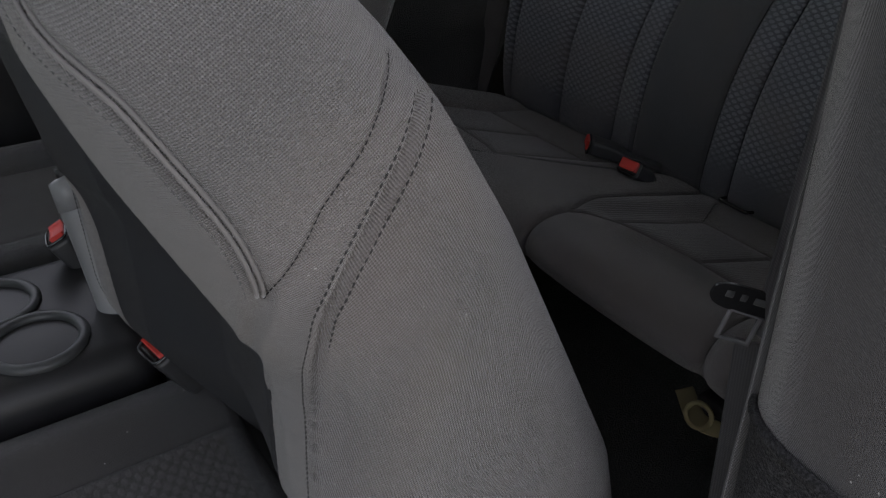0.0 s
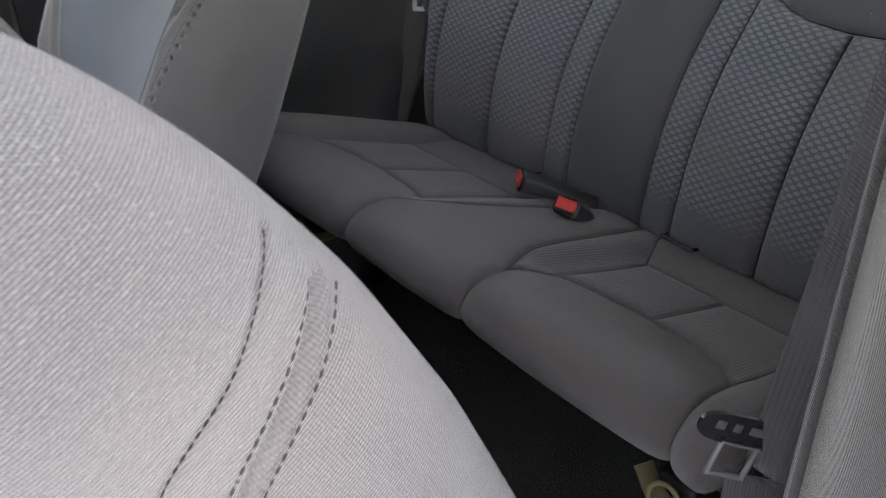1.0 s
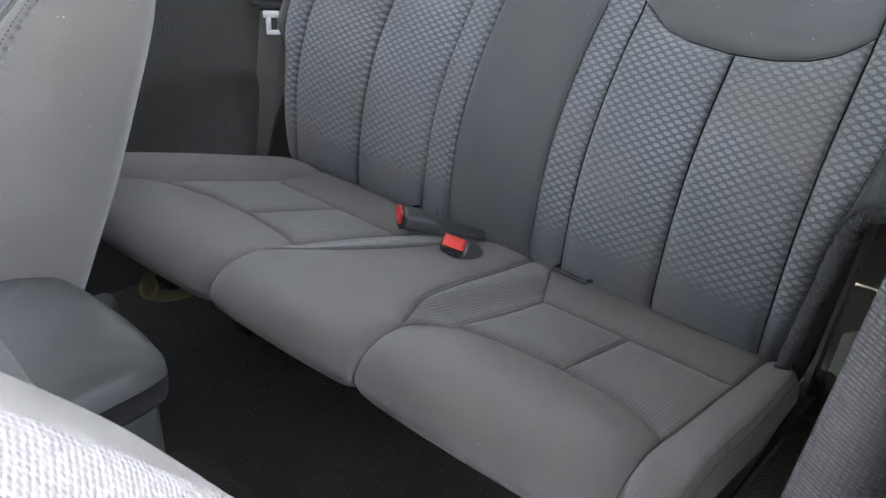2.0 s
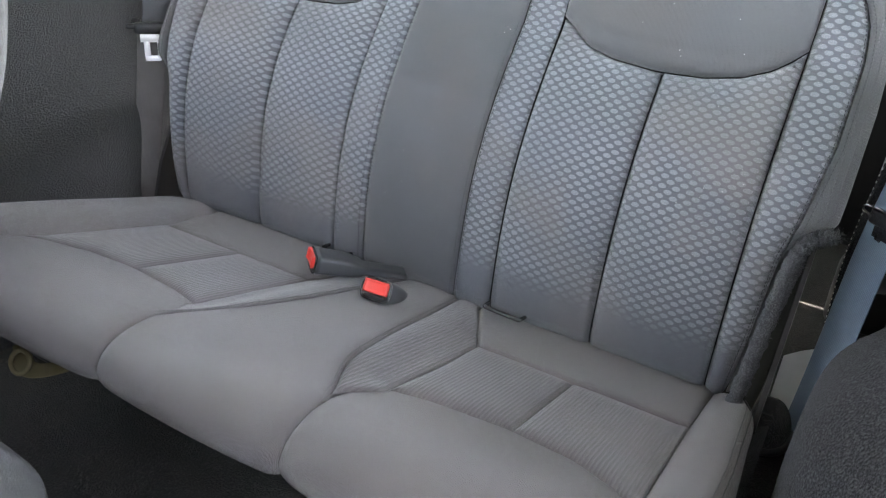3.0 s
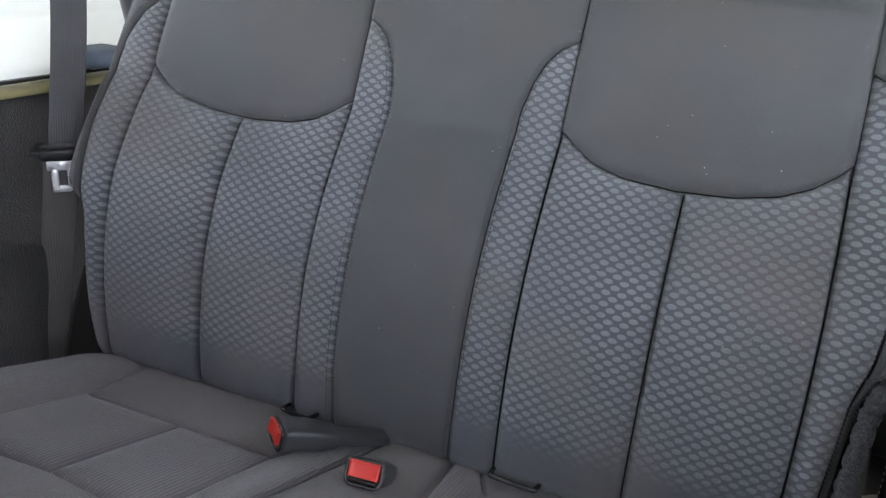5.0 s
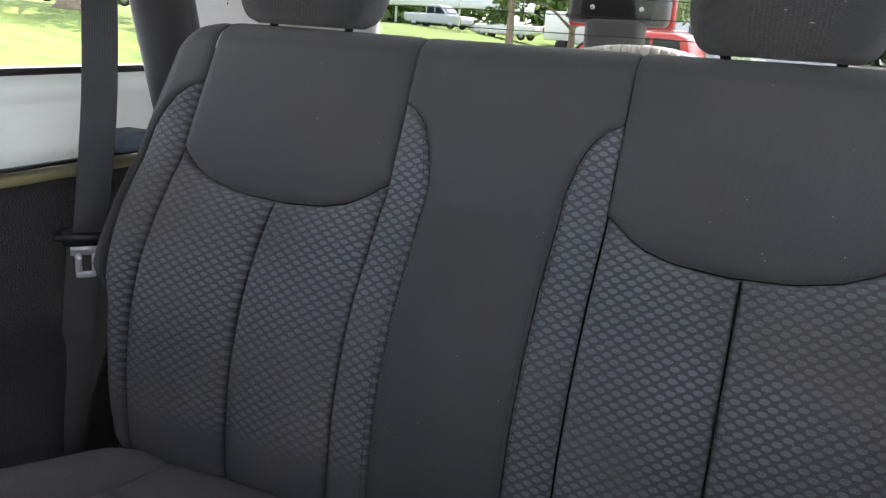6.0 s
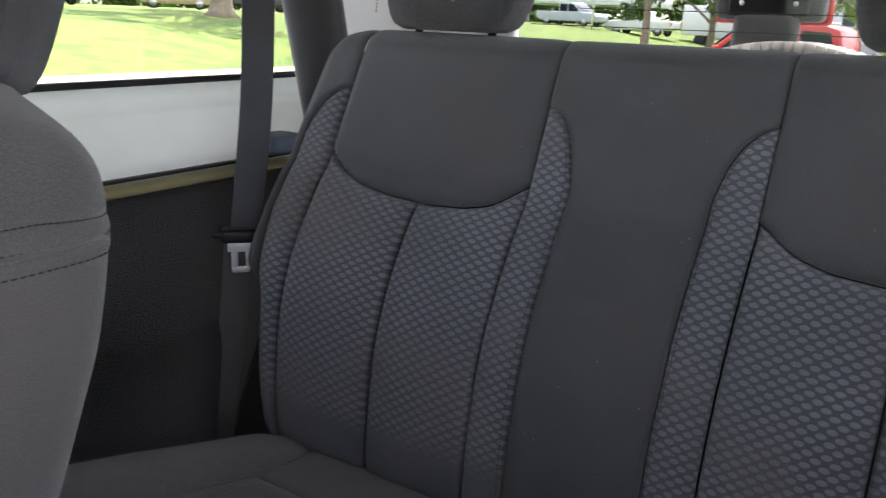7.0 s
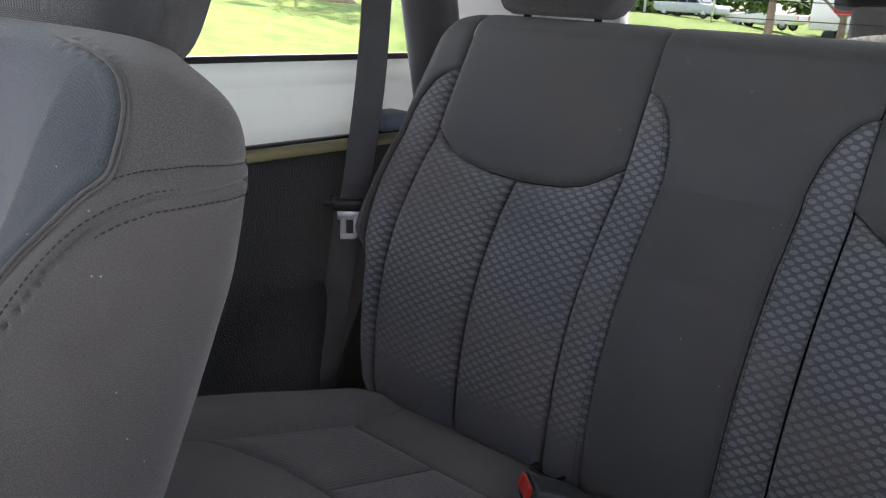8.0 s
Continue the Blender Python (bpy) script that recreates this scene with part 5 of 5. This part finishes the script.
        for g in (-1, 1):
            add("headrest_post", tube([o + np.array((g * 0.065, 0, 0)) - 0.05 * u, o + np.array((g * 0.065, 0, 0)) + 0.02 * u], 0.006, 10), CHROME, "bright steel post")
    return seat


build_front_seat((0.3285, (-0.9108, 0.9281), radians(31.1), seat_shape(1.05, 0.005, -0.035, 1.234, low=0.042, bulge=0.03)), (0.365, -1.16, 0.44), "grey cloth driver seat with its backrest tipped forward", DRIVER_SEAMS, (FRONT_WEAVE, FRONT_CLOTH, FRONT_WEAVE, FRONT_SHADED), lever=True)
build_front_seat((-0.321, (-0.471, 0.832), radians(-21.2), seat_shape(1.0, 0.0, -0.022, 1.0, full=0.032)), (-0.365, -0.86, 0.44), "grey cloth passenger seat standing upright", PASSENGER_SEAMS, (FRONT_SMOOTH, FRONT_SMOOTH, FRONT_BLUE_LIT, FRONT_BLUE_LIT), headrest=True)


# ---- console ----
def build_console():
    t = thing("centre_console", (0.02, -0.9, FLOOR_Z), "dark grey centre console with armrest and cup holders", "console")
    def add(name, data, mat, lab=""):
        return seat_in(part(name, data, mat, label=lab), t)
    add("bin", rbox(0.215, 0.25, 0.44, 0.022, 4, (0.025, -0.788, 0.325)), SOFT, "dark grey storage bin")
    gx, gy = np.meshgrid(np.linspace(-1, 1, 41), np.linspace(-1, 1, 41))
    side = 1 - 0.05 * gy
    rim = np.maximum(np.abs(gx), np.abs(gy))
    fall = np.clip((rim - 0.80) / 0.20, 0, 1)
    top = 0.594 - 0.012 * gx ** 2 - 0.010 * gy ** 2 - 0.020 * (1 - np.sqrt(np.maximum(0, 1 - fall ** 2)))
    square = np.where(rim > 0, rim / np.maximum((np.abs(gx) ** 7 + np.abs(gy) ** 7) ** (1 / 7), 1e-6), 1)
    lid = np.stack([0.022 + 0.117 * gx * side * square, -0.785 + 0.142 * gy * square, top], -1)
    add("armrest", grid(lid), SOFT, "dark grey padded armrest lid")
    edge = [lid[0, i] for i in range(41)] + [lid[i, 40] for i in range(1, 41)] + [lid[40, i] for i in range(39, -1, -1)] + [lid[i, 0] for i in range(39, 0, -1)]
    mid = np.array((0.022, -0.785, 0))
    rows = [[np.array((mid[0] + (p[0] - mid[0]) * g, mid[1] + (p[1] - mid[1]) * g, p[2] - d)) for p in edge] for g, d in ((1.0, 0.0), (1.004, 0.010), (1.0, 0.020), (0.985, 0.026), (0.93, 0.028))]
    add("lid_lip", grid(rows, closed=True, flip=True), BLACK, "black moulded lip of the lid")
    add("tray", rbox(0.25, 0.56, 0.30, 0.03, 4, (0.02, -1.235, 0.340)), BLACK)
    for x, y in ((0.075, -1.06), (-0.02, -1.09)):
        ring = [(x + 0.047 * math.cos(q), y + 0.047 * math.sin(q), 0.491) for q in np.linspace(0, 2 * math.pi, 40, endpoint=False)]
        add("cup_rim", tube(ring, 0.0065, 10, closed=True), SOFT)
        rows = [[(x + rr * math.cos(q), y + rr * math.sin(q), zz) for q in np.linspace(0, 2 * math.pi, 32, endpoint=False)] for rr, zz in ((0.047, 0.495), (0.044, 0.46), (0.041, 0.483), (0.0385, 0.4785), (0.001, 0.478))]
        add("cup_well", grid(rows, closed=True), BLACK)
    return t


build_console()


def build_handbrake():
    t = thing("handbrake", (0.050, -0.975, 0.386), "grey handbrake lever pulled up beside the console", "handbrake")
    seat_in(part("lever", tube(smooth_line([(0.078, -0.967, 0.316), (0.058, -0.973, 0.456), (0.030, -0.978, 0.536), (0.008, -0.984, 0.606)], 24), [0.013] * 6 + [0.017] * 17 + [0.014], 16), LEVER), t)
    seat_in(part("grip_cap", tube([(0.010, -0.9835, 0.599), (-0.002, -0.986, 0.628), (-0.004, -0.987, 0.632)], [0.018, 0.017, 0.010], 16), LEVER), t)
    seat_in(part("button", tube([(-0.002, -0.986, 0.628), (-0.007, -0.987, 0.64)], 0.007, 10), BLACK), t)


build_handbrake()


# ---- door pillar on the driver side ----
def build_pillar():
    t = thing("padded_pillar", (0.72, -0.67, FLOOR_Z), "black twill-covered door pillar with a piped flap", "pillar")

    def axis(z):
        return np.array((0.724 - 0.085 * (z - 0.6), -0.672 + 0.05 * (z - 0.6), z))

    def ring(z, grow=0.0, tilt=0.0):
        out = []
        for q in np.linspace(0, 2 * math.pi, 40, endpoint=False):
            c, k = math.cos(q), math.sin(q)
            out.append(axis(z) + np.array(((0.060 + grow) * math.copysign(abs(c) ** 0.75, c), (0.075 + grow) * math.copysign(abs(k) ** 0.75, k), tilt * (0.9 * k + 0.5 * c))))
        return out
    zs = np.linspace(0.10, 1.38, 40)
    seat_in(part("padding", grid([ring(z) for z in zs], closed=True, uv=[[(0.0105 * i, z) for i in range(40)] for z in zs]), PADDING), t)
    seat_in(part("sleeve", grid([ring(z, 0.0025, 0.0 if z < 0.6 else -0.03) for z in (0.10, 0.3, 0.5, 0.655)], closed=True), TRUNK, label="grey fuzzy lower sleeve"), t)
    seat_in(part("piping", tube(ring(0.657, 0.003, -0.03), 0.0035, 8, closed=True), TRUNK), t)
    # narrow flap with a pale corded edge where the cover closes
    def edge(z):
        return np.array((0.6675 - 0.1175 * (z - 0.6), -0.729 + 0.165 * (z - 0.6), z))
    span = np.linspace(0.34, 1.16, 7)
    seat_in(part("flap", strap([edge(z) + np.array((0.0115, 0.006, 0)) for z in span], [(0.45, -0.86, 0.2)] * 7, width=0.026, thick=0.004, bow=0.002), PADDING, label="black twill closing flap"), t)
    seat_in(part("flap_piping", tube([edge(z) for z in np.linspace(0.34, 1.16, 30)], 0.0008, 8), SEAM_PALE, label="pale grey corded edge"), t)
    low = thing("pillar_trim", (0.69, -0.5, FLOOR_Z), "grey heather carpet trim at the pillar foot", "trim")
    seat_in(part("body", rbox(0.12, 0.30, 0.62, 0.05, 6, (0.718, -0.44, 0.43)), TRUNK), low)


build_pillar()


# ---- behind the car ----
def build_spare():
    t = thing("spare_wheel", (0.0, 0.97, 0.53), "spare wheel with sunlight painted on its tread, on the tailgate", "wheel")
    rows = []
    for k in range(72):
        a = 2 * math.pi * k / 72
        rows.append([(r * math.cos(a) + 0.02, y, 0.548 + r * math.sin(a)) for r, y in ((0.22, 0.90), (0.34, 0.89), (0.385, 0.91), (0.40, 0.95), (0.40, 1.05), (0.385, 1.09), (0.30, 1.11), (0.22, 1.10))])
    rows.append(rows[0])
    seat_in(part("tyre", grid(rows), TYRE), t)
    for k in range(46):
        a = math.pi * (0.15 + 0.7 * k / 46)
        for y, d in ((0.925, 0.0), (0.975, 0.5), (1.03, 0.0)):
            aa = a + d * math.pi * 0.7 / 46
            m = Matrix.Translation((0.02 + 0.398 * math.cos(aa), y, 0.548 + 0.398 * math.sin(aa))) @ R(math.pi / 2 - aa, 4, "Y")
            seat_in(part("tread_block", rbox(0.0165, 0.042, 0.022, 0.003, 1, (0, 0, 0), None), TREAD_SUNLIT), t).matrix_basis = m
    seat_in(part("rim", tube([(0.02, 0.92, 0.52), (0.02, 1.06, 0.52)], 0.22, 32), LAMP_GREY), t)
    b = thing("brake_lamp", (-0.03, 0.98, 0.86), "high brake lamp on a grey stalk above the spare wheel", "brake lamp")
    seat_in(part("stalk", rbox(0.125, 0.05, 0.16, 0.02, 4, (-0.036, 0.97, 0.935)), LAMP_GREY), b)
    seat_in(part("housing", rbox(0.205, 0.06, 0.062, 0.014, 4, (-0.034, 0.985, 1.024)), LAMP_GREY, label="grey lamp housing"), b)
    seat_in(part("panel", rbox(0.150, 0.012, 0.048, 0.006, 3, (-0.034, 0.953, 1.024)), BLACK), b)
    seat_in(part("lens", rbox(0.222, 0.03, 0.070, 0.010, 3, (-0.034, 1.012, 1.022)), LENS, label="red lens rim"), b)
    for x in (-0.083, 0.017):
        seat_in(part("screw", tube([(x, 0.9475, 1.026), (x, 0.944, 1.026)], 0.005, 10), CHROME), b)


build_spare()


# ---- the car park and lawn outside ----
def prism(profile, width, bevel=0.04, seg=2):
    """A side profile (x, z) drawn out across y."""
    bm = bmesh.new()
    face = bm.faces.new([bm.verts.new((x, -width / 2, z)) for x, z in profile])
    ext = bmesh.ops.extrude_face_region(bm, geom=[face])
    bmesh.ops.translate(bm, vec=(0, width, 0), verts=[e for e in ext["geom"] if isinstance(e, bmesh.types.BMVert)])
    bmesh.ops.recalc_face_normals(bm, faces=bm.faces)
    if bevel:
        bmesh.ops.bevel(bm, geom=list(bm.edges), offset=bevel, segments=seg, profile=0.6, affect="EDGES", clamp_overlap=True)
    return bm


WIN = rough_plain("dark_car_glass", (0.03, 0.045, 0.06), 0.08, amount=0.1, spec=0.8)
RIM = rough_plain("silver_wheel_rim", (0.45, 0.45, 0.46), 0.35, 0.7, amount=0.1)


def paint(name, c):
    return rough_plain(name, c, 0.25, amount=0.06, grain=50.0, relief=0.02, spec=0.6)


def build_car(at, heading, label, mat, kind="suv", group="parked cars", size=1.0):
    """A parked car that points along +x before it is turned. Body, cabin, panes, wheels, lamps."""
    L, W, H = (4.6, 1.85, 1.72) if kind == "suv" else (5.6, 1.95, 1.85)
    t = thing("parked_car", at, label, "car" if kind == "suv" else "pickup truck", group)
    t.rotation_euler = (0, 0, radians(heading))
    t.scale = (size,) * 3
    if kind == "suv":
        body = [(-2.28, 0.45), (-2.30, 0.95), (-2.2, 1.02), (0.95, 1.02), (2.15, 0.92), (2.30, 0.72), (2.28, 0.38), (1.9, 0.30), (-1.9, 0.30)]
        cab = [(-2.18, 1.0), (-2.0, 1.62), (-1.7, 1.72), (0.1, 1.70), (0.35, 1.62), (1.05, 1.0)]
        panes = [[(-1.95, 1.07), (-1.82, 1.55), (-1.15, 1.58), (-1.15, 1.07)], [(-1.08, 1.07), (-1.08, 1.58), (-0.2, 1.58), (-0.2, 1.07)], [(-0.13, 1.07), (-0.13, 1.58), (0.22, 1.55), (0.78, 1.07)]]
        axles = (-1.38, 1.38)
    else:
        body = [(-2.8, 0.62), (-2.8, 1.12), (0.0, 1.12), (1.35, 1.10), (2.65, 1.02), (2.80, 0.8), (2.78, 0.42), (2.4, 0.36), (-2.4, 0.42)]
        cab = [(-0.75, 1.08), (-0.68, 1.75), (-0.5, 1.85), (0.55, 1.83), (0.75, 1.74), (1.45, 1.08)]
        panes = [[(-0.6, 1.15), (-0.55, 1.66), (0.12, 1.68), (0.12, 1.15)], [(0.2, 1.15), (0.2, 1.68), (0.62, 1.66), (1.2, 1.15)]]
        axles = (-1.75, 1.75)
    part("body", prism(body, W, 0.09, 3), mat, t)
    part("cabin", prism(cab, W * 0.86, 0.08, 3), mat, t)
    for g in (-1, 1):
        for p in panes:
            bm = bmesh.new()
            f = bm.faces.new([bm.verts.new((x, g * W * 0.432, z)) for x, z in p])
            bmesh.ops.solidify(bm, geom=[f], thickness=0.012 * g)
            part("pane", bm, WIN, t, smooth=False)
        part("mirror", rbox(0.14, 0.16, 0.13, 0.04, 2, (axles[1] - 0.55, g * (W / 2 + 0.06), 1.08)), mat, t)
        part("headlamp", rbox(0.12, 0.34, 0.13, 0.03, 2, (L / 2 - 0.09, g * W * 0.36, 0.80)), CHROME, t)
        part("tail_lamp", rbox(0.08, 0.16, 0.30, 0.02, 2, (-L / 2 + 0.03, g * W * 0.43, 0.92)), LENS, t)
        for ax in axles:
            wheel = part("wheel", tube([(ax, g * (W / 2 - 0.10), 0.36), (ax, g * (W / 2 + 0.012), 0.36)], 0.22, 20), RIM, t)
            ring = [(ax + 0.285 * math.cos(q), g * (W / 2 - 0.09), 0.36 + 0.285 * math.sin(q)) for q in np.linspace(0, 2 * math.pi, 28, endpoint=False)]
            part("tyre", tube(ring, 0.088, 10, closed=True), TYRE, wheel)
        if kind == "suv":
            part("roof_rail", tube([(-1.7, g * 0.62, 1.70), (-1.6, g * 0.62, 1.78), (0.0, g * 0.62, 1.77), (0.1, g * 0.62, 1.69)], 0.02, 6), RIM, t)
    part("windscreen", rbox(0.03, W * 0.74, 0.72, 0.01, 1, ((0.74, 0, 1.36) if kind == "suv" else (1.13, 0, 1.46)), R(radians(-50), 4, "Y")), WIN, t, smooth=False)
    return t


def ground_at(x, y):
    return float(lawn_height(np.array(x), np.array(y)))


RED_PAINT, WHITE_PAINT, SILVER, GOLD, NAVY, DARK = (paint(n, c) for n, c in (("red_car_paint", (0.55, 0.03, 0.02)), ("white_car_paint", (0.75, 0.75, 0.74)),
    ("silver_car_paint", (0.42, 0.45, 0.48)), ("bronze_car_paint", (0.28, 0.21, 0.13)), ("blue_car_paint", (0.10, 0.22, 0.45)), ("dark_car_paint", (0.03, 0.03, 0.035))))
build_car((-4.0, 21.3, GROUND_Z), 172, "bright red estate car with roof rails parked outside", RED_PAINT)
build_car((-20.9, 61.5, ground_at(-20.9, 61.5)), 172, "white pickup truck parked beyond the lawn", WHITE_PAINT, "pickup")
build_car((-26.4, 60.5, ground_at(-26.4, 60.5)), -10, "silver pickup truck parked beyond the lawn", SILVER, "pickup")
build_car((-2.6, 58.0, GROUND_Z), 80, "white car parked far behind", WHITE_PAINT)
build_car((-5.6, 60.0, GROUND_Z), 80, "silver car parked far behind", SILVER)
build_car((-42.0, 34.5, ground_at(-42, 34)), 48, "bronze estate car parked on the bank", GOLD)
build_car((-39.0, 37.8, ground_at(-39, 38)), 20, "black pickup truck parked on the bank", DARK, "pickup")
build_car((-36.3, 43.5, ground_at(-36, 43)), 70, "white and blue car parked on the bank", WHITE_PAINT)
build_car((-36.0, 48.5, ground_at(-36, 48)), 75, "blue car parked on the bank", NAVY)
build_car((-46.0, 27.5, ground_at(-46, 27)), 35, "dark pickup truck parked on the bank", DARK, "pickup")
build_car((-48.5, 22.5, ground_at(-48, 22)), 35, "dark estate car parked on the bank", DARK)

BARK = rough_plain("grey_brown_bark", (0.24, 0.19, 0.14), 0.95, grain=14.0, relief=0.9, depth=0.04)
LEAF = leafy("summer_leaves", (0.035, 0.085, 0.012), (0.12, 0.20, 0.03))
LEAF_SUN = leafy("bright_spring_leaves", (0.12, 0.20, 0.02), (0.28, 0.36, 0.04))


def leaves(centres, count, size, rng):
    """Small folded leaf sprays scattered through soft clumps."""
    verts, faces = [], []
    c = np.array(centres, float)
    for _ in range(count):
        q = c[rng.integers(len(c))]
        d = rng.normal(size=3)
        d /= np.linalg.norm(d)
        p = q[:3] + d * q[3] * rng.random() ** 0.4 * np.array((1, 1, 0.75))
        a, b = rng.normal(size=3), rng.normal(size=3)
        a /= np.linalg.norm(a)
        b -= a * (a @ b)
        b /= np.linalg.norm(b)
        k, s = len(verts), size * (0.6 + 0.8 * rng.random())
        n = np.cross(a, b)
        verts += [p - a * s, p + b * s * 0.45 + n * s * 0.15, p + a * s, p - b * s * 0.45 + n * s * 0.15]
        faces += [(k, k + 1, k + 2), (k, k + 2, k + 3)]
    return verts, faces, None


def build_tree(x, y, label, r, h, crown, spread, count, size, mat=None, seed=1, flare=1.6):
    rng = np.random.default_rng(seed)
    z = ground_at(x, y)
    t = thing("tree", (x, y, z), label, "tree", "trees")
    pts = [(x + 0.15 * r * math.sin(3 * q), y + 0.2 * r * math.cos(2 * q), z - 0.1 + h * q) for q in np.linspace(0, 1, 14)]
    rad = [r * (flare if k == 0 else 1 + (flare - 1) * math.exp(-k * 1.1)) * (1 - 0.45 * k / 13) for k in range(14)]
    bms = [tube(pts, rad, 14)]
    centres = []
    for k in range(9):
        a, up = k * 2.4 + rng.random(), rng.random()
        tip = (x + spread * math.cos(a) * (0.5 + 0.5 * rng.random()), y + spread * math.sin(a) * (0.5 + 0.5 * rng.random()), z + h * 0.75 + crown * (0.15 + 0.8 * up))
        root = (x, y, z + h * (0.6 + 0.35 * rng.random()))
        mid = tuple((root[i] + tip[i]) / 2 + (0.4 if i == 2 else 0.1) for i in range(3))
        bms.append(tube(smooth_line([root, mid, tip], 8), [r * 0.4 * (1 - 0.11 * j) for j in range(8)], 7))
        for _ in range(5):
            centres.append((*(np.array(tip) + rng.normal(size=3) * spread * 0.28), spread * (0.16 + 0.14 * rng.random())))
    seat_in(part("trunk", merge(*bms), BARK), t)
    seat_in(part("crown", leaves(centres, count, size, rng), mat or LEAF, smooth=False), t)


build_tree(-25.6, 23.0, "old tree with a flared grey trunk on the lawn", 0.42, 4.2, 4.0, 4.2, 5000, 0.22, seed=3, flare=2.0)
build_tree(-12.6, 37.6, "slim tree on the lawn behind the car", 0.22, 4.6, 3.0, 3.0, 4000, 0.18, seed=4, flare=1.2)
build_tree(-12.4, 49.0, "leafy tree with low branches behind the car", 0.26, 2.9, 3.6, 3.4, 9000, 0.17, seed=5, flare=1.2)
build_tree(-4.2, 45.0, "bright green tree behind the car", 0.2, 3.2, 3.0, 2.4, 4000, 0.17, LEAF_SUN, seed=6, flare=1.2)


def build_far():
    rng = np.random.default_rng(9)
    centres = []
    for k in range(150):
        a = radians(-20 + 150 * k / 150)
        d = 95 + 25 * rng.random()
        centres.append((-d * math.sin(a), d * math.cos(a), 1.0 + 6 * rng.random(), 3.0 + 2.5 * rng.random()))
    tagged(part("far_woods", leaves(centres, 26000, 0.8, rng), LEAF, smooth=False), "distant belt of green trees", "trees", kind="stuff")
    wall = rough_plain("white_building_cladding", (0.72, 0.73, 0.74), 0.7, amount=0.06, grain=20.0)
    b = thing("white_building", (-10, 84, GROUND_Z), "long low white building behind the car park", "building")
    seat_in(part("wall", rbox(26, 8, 5.4, 0.05, 1, (-8, 84, GROUND_Z + 2.7)), wall), b)
    seat_in(part("roof", rbox(26.8, 8.8, 0.35, 0.05, 1, (-8, 84, GROUND_Z + 5.58)), SILVER), b)
    for k in range(7):
        w = seat_in(part("window", rbox(2.2, 0.12, 1.5, 0.03, 1, (-18.4 + 3.5 * k, 79.96, GROUND_Z + 2.9)), WIN, smooth=False), b)
    c = thing("canopy", (-27, 72, 0.8), "white flat canopy on posts beyond the lawn", "canopy")
    seat_in(part("roof", rbox(13, 7, 0.9, 0.05, 1, (-29.5, 72, 3.0)), wall), c)
    for x in (-35, -30, -24.5):
        seat_in(part("post", tube([(x, 70, 0.7), (x, 70, 2.6)], 0.12, 10), wall), c)
    tr = thing("box_trailer", (-17, 66, 0.8), "white box trailer parked beyond the lawn", "trailer")
    seat_in(part("box", rbox(7.0, 2.5, 2.3, 0.06, 2, (-15.4, 66.5, ground_at(-16, 66) + 2.0)), WHITE_PAINT), tr)
    for x in (-17.4, -13.4):
        for g in (-1, 1):
            seat_in(part("tyre", tube([(x, 66.5 + g * 1.1, ground_at(-16, 66) + 0.45), (x, 66.5 + g * 1.3, ground_at(-16, 66) + 0.45)], 0.45, 16), TYRE), tr)
    for x, y in ((-23.4, 57.5), (-1.9, 42.0), (-2.9, 55.0), (-5.4, 56.0)):
        p = thing("lamp_post", (x, y, ground_at(x, y)), "thin pale lamp post in the car park", "lamp post", "lamp posts")
        seat_in(part("pole", tube([(x, y, ground_at(x, y)), (x, y, 7.5)], 0.09, 8), wall), p)
        seat_in(part("head", rbox(0.9, 0.35, 0.14, 0.04, 2, (x + 0.4, y, 7.5)), LAMP_GREY), p)


build_far()
